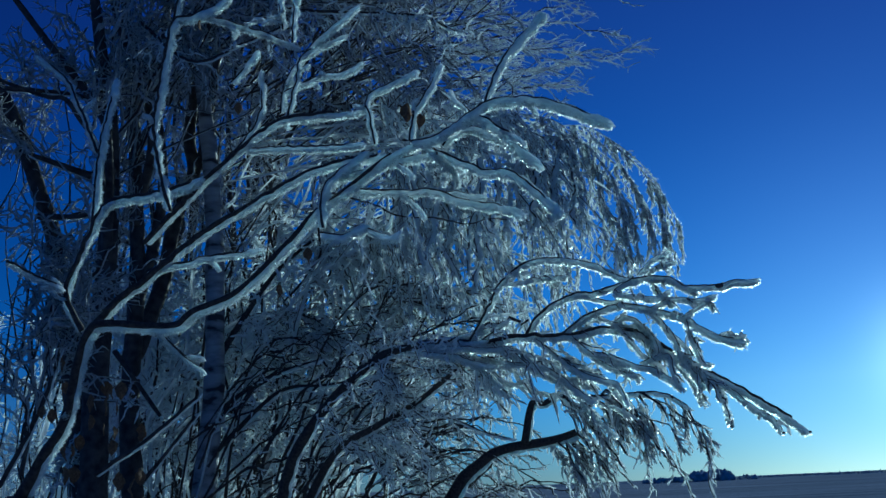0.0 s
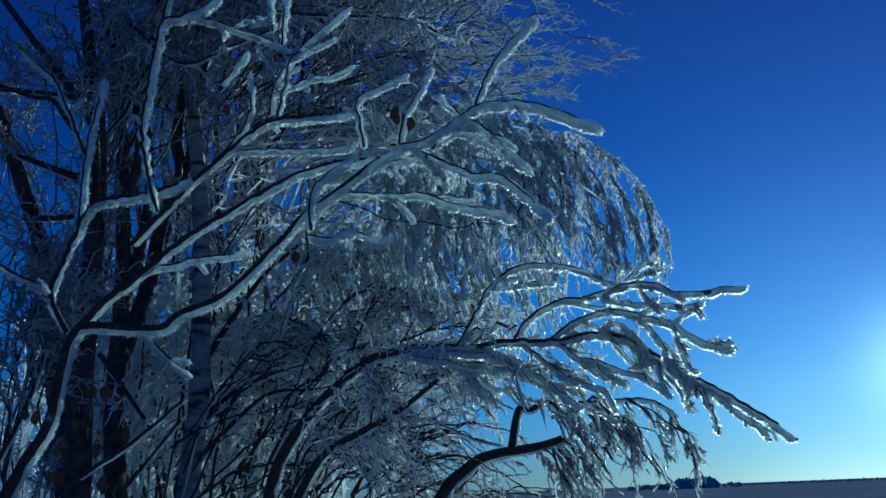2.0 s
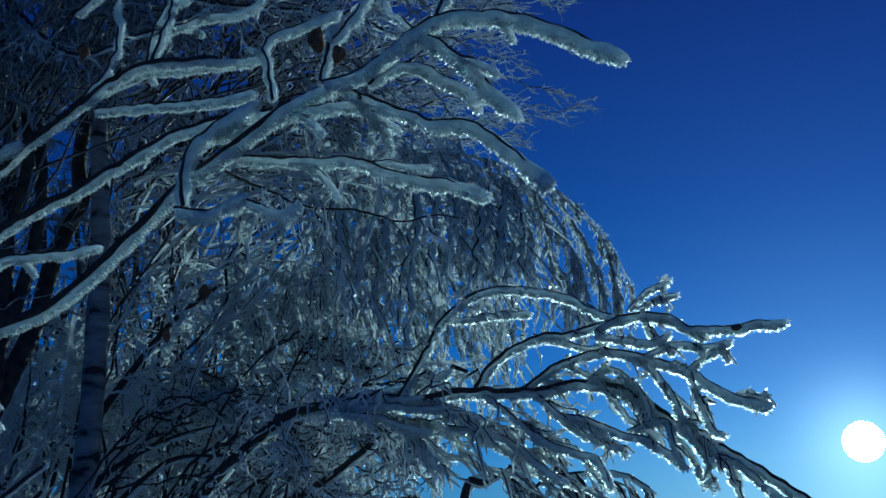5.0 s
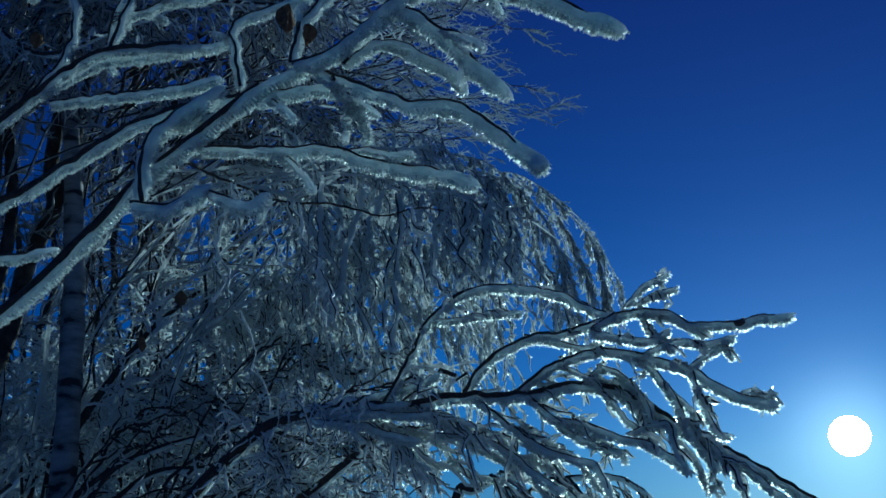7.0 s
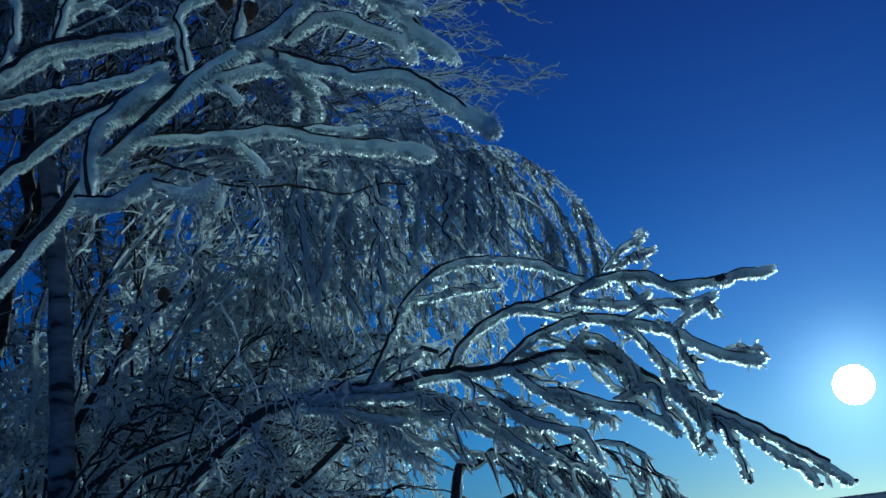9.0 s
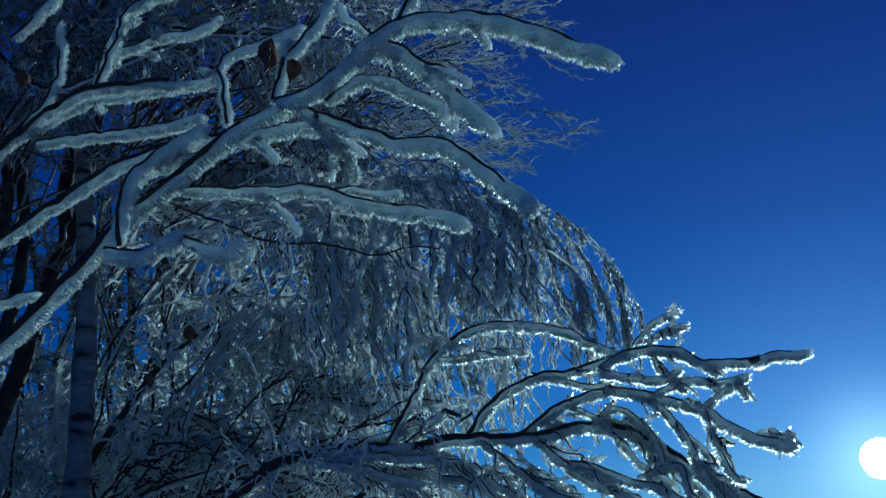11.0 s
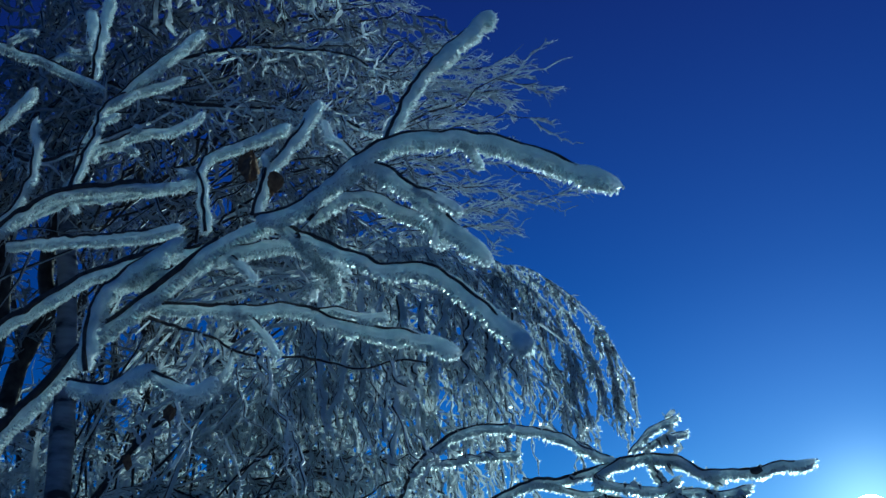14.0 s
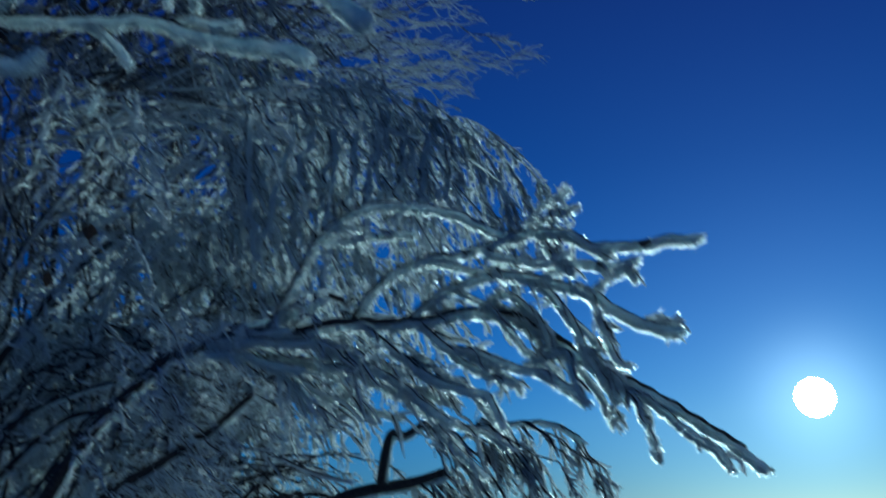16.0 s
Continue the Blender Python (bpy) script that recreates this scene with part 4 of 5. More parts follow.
def weeping_crown():
    rng = np.random.default_rng(21)
    # right-hand edge of the drooping part, by height
    zs = [3.2, 3.6, 4.2, 4.6, 4.85, 5.1]
    xm = [2.4, 2.6, 2.55, 2.15, 1.75, 1.4]
    n = 62
    ze = rng.uniform(3.5, 5.0, n)
    x = np.interp(ze, zs, xm) * (0.90 - 0.95 * rng.random(n) ** 1.3)
    y = rng.uniform(6.3, 9.2, n)
    s = (y + 0.7) / 8.2
    ends = np.stack([x * s, y, 1.6 + (ze - 1.6) * s], 1)
    starts = np.stack([-1.3 + rng.uniform(0, 1.9, n), 7 + (y - 7) * 0.6, 3.0 + rng.uniform(0, 1.6, n) * s], 1)
    b = boughs(starts, ends * (0.97, 1, 1) + (0, 0, 0.12), 0.45, 18, rng, 0.009)
    u = np.linspace(0, 1, 18)
    b[..., 2] -= 0.42 * u ** 4.5
    for axis in (0, 1, 2):
        b[..., axis] += 0.05 * np.sqrt(u) * np.sin(2 * np.pi * (u * rng.uniform(0.9, 2.4, (n, 1)) + rng.random((n, 1))))
    # arching boughs along the outer edge, with sky between them
    edge = [[(1.09, 8.80, 5.39), (1.50, 8.80, 5.34), (1.85, 8.80, 5.26), (2.17, 8.80, 5.26), (2.50, 8.80, 5.07), (2.80, 8.80, 4.79), (2.98, 8.80, 4.47), (3.10, 8.80, 4.18)],
            [(2.44, 8.75, 5.06), (2.66, 8.75, 4.84), (2.85, 8.75, 4.59), (2.93, 8.75, 4.19), (2.94, 8.75, 3.93)],
            [(0.97, 8.00, 4.80), (1.39, 8.00, 4.76), (1.72, 8.00, 4.69), (2.04, 8.00, 4.57), (2.28, 8.00, 4.28), (2.39, 8.00, 3.94), (2.40, 8.00, 3.60)],
            [(0.79, 7.30, 4.62), (1.09, 7.30, 4.61), (1.30, 7.30, 4.58), (1.56, 7.30, 4.57), (1.68, 7.30, 4.39), (1.72, 7.30, 4.10)],
            [(1.20, 7.80, 4.35), (1.51, 7.80, 4.35), (1.74, 7.80, 4.30), (1.98, 7.80, 4.17), (2.17, 7.80, 3.91), (2.26, 7.80, 3.71), (2.26, 7.80, 3.49)],
            [(0.75, 7.70, 4.93), (1.12, 7.70, 4.96), (1.35, 7.70, 4.95), (1.62, 7.70, 4.89), (1.84, 7.70, 4.70), (1.98, 7.70, 4.39), (2.02, 7.70, 4.09)],
            [(2.03, 8.40, 5.05), (2.32, 8.40, 4.84), (2.50, 8.40, 4.55), (2.62, 8.40, 4.27), (2.68, 8.40, 3.95)]]
    edge = as_paths([resample(c, 0.05)[0] for c in edge], 18)
    edge = np.concatenate([edge, edge[[0, 2, 3, 5]] + np.array([(-0.12, 0.3, 0.03), (-0.2, -0.35, 0.1), (-0.15, 0.4, 0.12), (-0.2, 0.35, 0.05)])[:, None]])
    # lower boughs that fill in behind the long limb
    n = 34
    low = np.stack([rng.uniform(-0.2, 1.9, n), rng.uniform(6.8, 8.8, n), rng.uniform(3.15, 3.9, n)], 1)
    low = np.concatenate([low, np.stack([rng.uniform(0.2, 1.45, 26), rng.uniform(7.2, 8.8, 26), rng.uniform(2.45, 3.2, 26)], 1)])
    n = len(low)
    b = np.concatenate([b, boughs(low + np.stack([rng.uniform(-1.5, -0.7, n), np.zeros(n), rng.uniform(-0.3, 0.4, n)], 1), low, 0.3, 18, rng, 0.011)])
    twigs(birch_tree, np.concatenate([b, edge]), 0.0105, "bough", taper=0.7, each=True, bark_faces=1)
    # knotty hanging strands with a dark thread of bark, and their short side twigs
    down = (0.06, 0, -1)
    t2 = np.concatenate([shoots(b, 820, (0.16, 0.6), 0.7, 0.4, 26, 0.4, 0.98, down, 0.84, rng, 0.035),
                         shoots(edge, 230, (0.1, 0.38), 0.6, 0.3, 26, 0.35, 1.0, down, 0.8, rng, 0.04)])
    t3 = shoots(t2, 5200, (0.02, 0.10), 0.8, 0.3, 6, 0.05, 0.97, (0.1, 0, -1), 0.4, rng, 0.12)
    t4 = np.concatenate([shoots(b, 1300, (0.03, 0.13), 1.2, 0.4, 6, 0.2, 1, down, 0.4, rng, 0.12), shoots(edge, 900, (0.02, 0.09), 1.2, 0.4, 6, 0.1, 1, down, 0.3, rng, 0.12)])
    twigs(birch_tree, t2, 0.0095, fringe=90, rough=0.45, bark_faces=1, taper=0.75)
    twigs(birch_tree, t3, 0.007, bark_faces=1, fringe=14, sides=5, rough=0.45)
    twigs(birch_tree, t4, 0.007, bark_faces=1, fringe=14, sides=5, rough=0.45)
    # long thick strands in front
    for top, drift, length in ((0.20, 0.01, 0.86), (0.48, -0.24, 0.87), (0.70, -0.14, 0.90), (0.73, -0.11, 1.01), (0.59, -0.13, 0.38), (0.83, -0.05, 0.57),
                               (0.98, -0.12, 0.54), (0.34, -0.05, 0.39), (1.14, -0.06, 0.53), (1.27, -0.04, 0.45), (1.43, -0.03, 0.46)):
        q = np.linspace(0, 1, 26)[:, None]
        p = np.array((top, 6.3, 4.13 - 0.12 * top)) + q * np.array((drift, 0, -length)) + soft((26, 3), 3, rng) * (0.012, 0.012, 0)
        twigs(birch_tree, p[None], 0.0165, "strand", rough=0.3, each=True, taper=0.8)
        t = shoots(p[None], 16, (0.02, 0.09), 0.8, 0.3, 6, 0.05, 1, down, 0.4, rng, 0.12)
        twigs(birch_tree, np.concatenate([t, as_paths([p[:14], p[12:]], 6)]), 0.0105, bark_faces=0, fringe=30, sides=5, rough=0.35)
    # shaded tangle low behind the long limb
    n = 34
    low = np.stack([rng.uniform(-0.9, 1.1, n), rng.uniform(7.2, 9.2, n), rng.uniform(2.5, 3.3, n)], 1)
    b = boughs(low + np.stack([rng.uniform(-1.3, -0.6, n), np.zeros(n), rng.uniform(-0.4, 0.2, n)], 1), low, 0.2, rng=rng)
    twigs(birch_tree, b, 0.010, "bough", taper=0.6, each=True, bark_faces=1)
    t2 = shoots(b, 560, (0.12, 0.42), 0.9, 0.2, 10, 0.2, 1, (0.5, 0, -0.4), 0.4, rng, 0.08)
    t3 = shoots(t2, 2600, (0.03, 0.12), 1.2, 0.2, 5, 0.05, 1, None, 0, rng, 0.15)
    twigs(birch_tree, t2, 0.0085, rough=0.4, fringe=12, bark_faces=2)
    twigs(birch_tree, t3, 0.0075, bark_faces=0, sides=5, rough=0.4, fringe=6)
    # upper crown, inner part
    n = 46
    ze = rng.uniform(4.7, 7.0, n)
    x = np.interp(ze, [4.7, 5.0, 5.5, 6.2, 7.0], [1.1, 1.2, 1.1, 0.9, 0.5]) * (1 - 1.3 * rng.random(n) ** 1.3)
    y = rng.uniform(6.4, 8.4, n)
    ends = np.stack([x, y, ze], 1)
    starts = np.stack([-1.4 + rng.uniform(0, 0.8, n), 7 + (y - 7) * 0.4, 3.4 + (ze - 3.4) * 0.6], 1)
    b = boughs(starts, ends, 0.15, 14, rng, 0.035)
    twigs(birch_tree, b, 0.010, "bough", taper=0.5, each=True, bark_faces=3, mat=DULL)
    t2 = shoots(b, 430, (0.15, 0.5), 0.8, 0.3, 12, 0.3, 1, (0.25, 0, -0.8), 0.55, rng, 0.06)
    t3 = shoots(t2, 1500, (0.04, 0.14), 0.9, 0.2, 6, 0.1, 1, (0.2, 0, -0.8), 0.35, rng, 0.1)
    twigs(birch_tree, t2, 0.009, fringe=14, mat=SHADED_HOAR, rough=0.4)
    twigs(birch_tree, t3, 0.007, fringe=5, mat=SHADED_HOAR, rough=0.4)


def tall_crown():
    """The tree behind: fine sprays that stand out against the sky."""
    rng = np.random.default_rng(33)
    root = tree_root("tall_birch", (-0.7, 11.8, 0), "tall frosted birch behind the others with fine outward sprays")
    limb(root, "trunk", [(-0.7, 11.8, -0.02), (-0.75, 11.8, 3.0), (-0.6, 11.8, 6.0), (-0.5, 11.8, 9.5)], (0.13, 0.04), (0, 0), BIRCH)
    n = 90
    ze = rng.uniform(4.6, 7.5, n)
    x = np.interp(ze, [4.6, 5.1, 5.66, 6.2, 6.7, 7.2, 7.6], [1.3, 2.0, 2.36, 2.15, 1.85, 1.2, 0.4]) * (1 - 1.15 * rng.random(n) ** 1.8)
    y = rng.uniform(9.6, 13.6, n)
    s = (y + 0.7) / 8.2
    ends = np.stack([x * s, y, 1.6 + (ze - 1.6) * s], 1)
    starts = np.stack([np.full(n, -0.6), 11.8 + (y - 11.8) * 0.1, 2.5 + (ends[:, 2] - 2.5) * 0.72], 1)
    b = boughs(starts, ends, 0.2, 14, rng, 0.03)
    twigs(root, b, 0.013, "bough", taper=0.45, each=True, bark_faces=3, mat=DULL)
    t2 = shoots(b, 1150, (0.2, 0.6), 0.7, 0.1, 9, 0.5, 1, (1, 0, 0.0), 0.4, rng, 0.06)
    t3 = shoots(t2, 7000, (0.06, 0.19), 0.75, 0.05, 5, 0.1, 1, (1, 0, -0.05), 0.35, rng, 0.1)
    twigs(root, t2, 0.009, fringe=6, sides=5, mat=DULL)
    twigs(root, t3, 0.0065, bark_faces=1, sides=4, fringe=4, mat=DULL)


def thicket():
    rng = np.random.default_rng(5)
    root = tree_root("shrub_thicket", (-0.6, 8.0, 0), "dense tangle of thin frosted shrub stems under the trees")
    n = 72
    starts = np.stack([rng.uniform(-3.2, 0.0, n), rng.uniform(7.3, 9.6, n), np.zeros(n)], 1)
    ends = starts + np.stack([rng.uniform(0.0, 1.3, n), rng.uniform(-0.6, 0.6, n), rng.uniform(2.0, 4.1, n)], 1)
    b = boughs(starts, ends, 0.1, 14, rng, 0.03)
    twigs(root, b, 0.013, "stem", taper=0.5, bark_faces=1, each=True)
    t2 = shoots(b, 1700, (0.12, 0.38), 1.0, 0.1, 8, 0.35, 1, (0.7, 0, 0.2), 0.25, rng, 0.09)
    t3 = shoots(t2, 9000, (0.03, 0.12), 1.3, 0.1, 5, 0.05, 1, None, 0, rng, 0.16)
    twigs(root, t2, 0.0085, sides=5, rough=0.35)
    twigs(root, t3, 0.008, sides=5, rough=0.35, fringe=3, bark_faces=0)
    # thin low sprays that arch out over the field edge
    n = 40
    s = np.stack([rng.uniform(-0.5, 0.5, n), rng.uniform(7.2, 8.6, n), rng.uniform(1.2, 2.2, n)], 1)
    e = s + np.stack([rng.uniform(0.5, 1.2, n), rng.uniform(-0.3, 0.3, n), rng.uniform(-0.35, 0.25, n)], 1)
    h = boughs(s, e, 0.12, 14, rng, 0.025)
    twigs(root, h, 0.0085, "spray", taper=0.5, bark_faces=3, each=True)
    t2 = shoots(h, 260, (0.12, 0.4), 0.8, 0.3, 9, 0.2, 1, (0.7, 0, -0.3), 0.4, rng, 0.07)
    t3 = shoots(t2, 800, (0.03, 0.11), 1.0, 0.2, 5, 0.1, 1, (0.2, 0, -0.6), 0.25, rng, 0.12)
    twigs(root, t2, 0.0065, bark_faces=2, fringe=14, rough=0.35)
    twigs(root, t3, 0.0058, fringe=5, sides=5, rough=0.35)
    # taller stems further back
    n = 46
    s = np.stack([rng.uniform(-4.2, -0.8, n), rng.uniform(7.6, 10, n), np.zeros(n)], 1)
    e = s + np.stack([rng.uniform(-0.3, 0.9, n), rng.uniform(-0.6, 0.6, n), rng.uniform(3.6, 6.2, n)], 1)
    h = boughs(s, e, 0.1, 16, rng, 0.03)
    twigs(root, h, 0.012, "stem", taper=0.45, bark_faces=3, each=True, mat=DULL)
    t2 = shoots(h, 800, (0.15, 0.45), 1.0, 0.1, 7, 0.3, 1, (0.3, 0, 0.4), 0.25, rng, 0.08)
    t3 = shoots(t2, 2600, (0.04, 0.14), 1.2, 0.1, 5, 0.05, 1, None, 0, rng, 0.14)
    # upper twigs get the rime with shade in its colour, low ones stay bright
    low = t2[..., 2].max(1) < 3.4
    twigs(root, t2[low], 0.0075, rough=0.35, sides=5)
    twigs(root, t2[~low], 0.0065, bark_faces=1, rough=0.35, mat=SHADED_HOAR)
    twigs(root, t3, 0.006, sides=4, rough=0.35, mat=SHADED_HOAR)
    # fine filling twigs of the shrubs behind
    n = 46
    s = np.stack([rng.uniform(-3.0, -0.3, n), rng.uniform(8.8, 11.5, n), np.zeros(n)], 1)
    e = s + np.stack([rng.uniform(-0.2, 1.0, n), rng.uniform(-0.6, 0.6, n), rng.uniform(2.4, 4.4, n)], 1)
    h = boughs(s, e, 0.1, 14, rng, 0.025)
    twigs(root, h, 0.015, "stem", taper=0.45, bark_faces=4, each=True, mat=SHADED_HOAR)
    t2 = shoots(h, 1300, (0.15, 0.5), 1.1, 0.1, 7, 0.3, 1, (0.3, 0, 0.2), 0.2, rng, 0.09)
    t3 = shoots(t2, 5600, (0.05, 0.17), 1.3, 0.1, 4, 0.05, 1, None, 0, rng, 0.16)
    twigs(root, t2, 0.011, rough=0.35, sides=5)
    twigs(root, t3, 0.0105, rough=0.35, sides=5, bark_faces=0)
    # slender dark branches in front, leaning towards the field
    n = 30
    s = np.stack([rng.uniform(-1.7, -0.2, n), rng.uniform(6.3, 7.3, n), rng.uniform(1.1, 2.5, n)], 1)
    e = s + np.stack([rng.uniform(0.5, 1.2, n), rng.uniform(-0.3, 0.3, n), rng.uniform(0.2, 1.1, n)], 1)
    h = boughs(s, e, 0.08, 16, rng, 0.02)
    twigs(root, h, 0.0085, "stem", taper=0.45, bark_faces=4, each=True, mat=SHADED_HOAR)
    t2 = shoots(h, 170, (0.12, 0.42), 0.7, 0.1, 10, 0.2, 1, (0.7, 0, 0.15), 0.35, rng, 0.06)
    t3 = shoots(t2, 420, (0.03, 0.12), 1.0, 0.1, 5, 0.1, 1, (0.4, 0, 0), 0.2, rng, 0.12)
    twigs(root, t2, 0.0058, bark_faces=3, rough=0.35)
    twigs(root, t3, 0.0055, rough=0.4, fringe=5, sides=5)
    # bare dark stems that lean through it
    n = 14
    s = np.stack([rng.uniform(-2.6, -0.2, n), rng.uniform(7.2, 8.6, n), np.zeros(n)], 1)
    e = s + np.stack([rng.uniform(0.1, 1.4, n), rng.uniform(-0.5, 0.5, n), rng.uniform(1.9, 3.2, n)], 1)
    twigs(root, boughs(s, e, 0.05, 16, rng, 0.025), 0.012, "stem", taper=0.4, bark_faces=4, each=True)


def far_shrubs():
    """Frosted bushes along the field edge further on, seen between the stems."""
    rng = np.random.default_rng(41)
    root = tree_root("shrub_row", (-3.0, 15.0, 0), "row of pale frosted bushes further along the field edge")
    n = 90
    s = np.stack([rng.uniform(-7.5, -0.3, n), rng.uniform(12.5, 17, n), np.zeros(n)], 1)
    e = s + np.stack([rng.uniform(-0.8, 0.9, n), rng.uniform(-0.6, 0.6, n), rng.uniform(2.0, 4.6, n)], 1)
    h = boughs(s, e, 0.1, 12, rng, 0.03)
    twigs(root, h, 0.022, "stem", taper=0.5, bark_faces=1, each=True)
    t2 = shoots(h, 1500, (0.2, 0.7), 1.0, 0.1, 7, 0.15, 1, (0.2, 0, 0.2), 0.2, rng, 0.08)
    t3 = shoots(t2, 6000, (0.07, 0.24), 1.2, 0.1, 4, 0.05, 1, None, 0, rng, 0.14)
    twigs(root, t2, 0.015, rough=0.35, sides=5)
    twigs(root, t3, 0.014, bark_faces=0, rough=0.35, sides=4)
    root = tree_root("tree_row", (-1.8, 12.0, 0), "row of slim leafless trees with thin frost behind the thicket")
    n = 18
    s = np.stack([rng.uniform(-2.7, -0.9, n), rng.uniform(10.6, 13.6, n), np.zeros(n)], 1)
    e = s + np.stack([rng.uniform(-0.6, 0.7, n), rng.uniform(-0.6, 0.6, n), rng.uniform(6.0, 9.5, n)], 1)
    h = boughs(s, e, 0.1, 16, rng, 0.015)
    twigs(root, h, 0.03, "stem", taper=0.4, bark_faces=4, each=True, mat=DULL)
    t1 = shoots(h, 260, (0.4, 1.1), 0.8, 0.05, 10, 0.3, 1, (0.2, 0, 0.9), 0.35, rng, 0.04)
    t2 = shoots(t1, 1200, (0.2, 0.5), 0.9, 0.2, 8, 0.15, 1, (0.2, 0, -0.2), 0.2, rng, 0.07)
    t3 = shoots(t2, 3600, (0.06, 0.2), 1.1, 0.2, 5, 0.1, 1, (0, 0, -0.5), 0.2, rng, 0.1)
    twigs(root, t1, 0.012, bark_faces=2, mat=SHADED_HOAR, rough=0.3)
    twigs(root, t2, 0.009, bark_faces=1, mat=SHADED_HOAR, rough=0.35, sides=5)
    twigs(root, t3, 0.0085, bark_faces=0, mat=SHADED_HOAR, rough=0.35, sides=4)


def dark_crown():
    rng = np.random.default_rng(9)
    b = as_paths([p for p in dark_paths])
    t1 = shoots(b, 110, (0.4, 1.1), 0.8, 0.05, 14, 0.3, 1, (-0.1, 0.15, 0.8), 0.45, rng, 0.04)
    t2 = shoots(t1, 700, (0.15, 0.4), 0.8, 0.1, 9, 0.2, 1, (0, 0, 1), 0.15, rng, 0.07)
    t1, t2 = (t[~((t[..., 0] > -1.65) & (t[..., 1] < 7.1) & (t[..., 2] < 3.3)).any(1)] for t in (t1, t2))
    t3 = shoots(t2, 3200, (0.06, 0.2), 1.0, 0.15, 5, 0.1, 1, None, 0, rng, 0.09)
    twigs(dark_tree, t1, 0.0085, bark_faces=2, mat=SHADED_HOAR, rough=0.3)
    twigs(dark_tree, t2, 0.006, bark_faces=1, mat=SHADED_HOAR, rough=0.36)
    twigs(dark_tree, t3, 0.005, mat=SHADED_HOAR, sides=4, rough=0.34)
    # long strands that hang from the nearer boughs
    v = as_paths(over_paths)
    t2 = shoots(v[:1], 30, (0.16, 0.5), 0.5, 0.1, 18, 0.3, 1, (0.08, 0, -1), 0.88, rng, 0.04)
    t3 = shoots(t2, 140, (0.03, 0.1), 1.0, 0.2, 6, 0.1, 1, (0, 0, -1), 0.4, rng, 0.1)
    twigs(dark_tree, t2, 0.0135, "strand", rough=0.36, each=True)
    twigs(dark_tree, t3, 0.009, fringe=20)
    t2 = shoots(v[1:], 80, (0.1, 0.32), 0.9, 0.2, 10, 0.1, 1, (0.3, 0, -0.5), 0.4, rng, 0.08)
    t3 = shoots(t2, 300, (0.03, 0.1), 1.0, 0.2, 6, 0.1, 1, None, 0, rng, 0.1)
    twigs(dark_tree, t2, 0.0065, "twig", each=True, mat=DULL, rough=0.34)
    twigs(dark_tree, t3, 0.006, fringe=5)
    # high boughs that lean over towards the field, with hanging twigs
    n = 34
    e = np.stack([rng.uniform(-1.8, 0.55, n), rng.uniform(4.6, 5.8, n), rng.uniform(4.7, 5.9, n)], 1)
    s = np.stack([rng.uniform(-2.2, -1.9, n), rng.uniform(6.3, 7, n), rng.uniform(3.8, 5.0, n)], 1)
    h = boughs(s, e, 0.2, rng=rng)
    twigs(dark_tree, h, 0.009, "bough", each=True, mat=SHADED_HOAR, bark_faces=2)
    t2 = shoots(h, 460, (0.15, 0.45), 0.8, 0.3, 14, 0.3, 1, (0.1, 0, -1), 0.5, rng, 0.08)
    t3 = shoots(t2, 1100, (0.06, 0.18), 1.0, 0.2, 5, 0.1, 1, (0, 0, -1), 0.3, rng, 0.09)
    twigs(dark_tree, t2, 0.0085, rough=0.4, fringe=10, mat=SHADED_HOAR)
    twigs(dark_tree, t3, 0.0065, rough=0.4, fringe=3, mat=SHADED_HOAR)


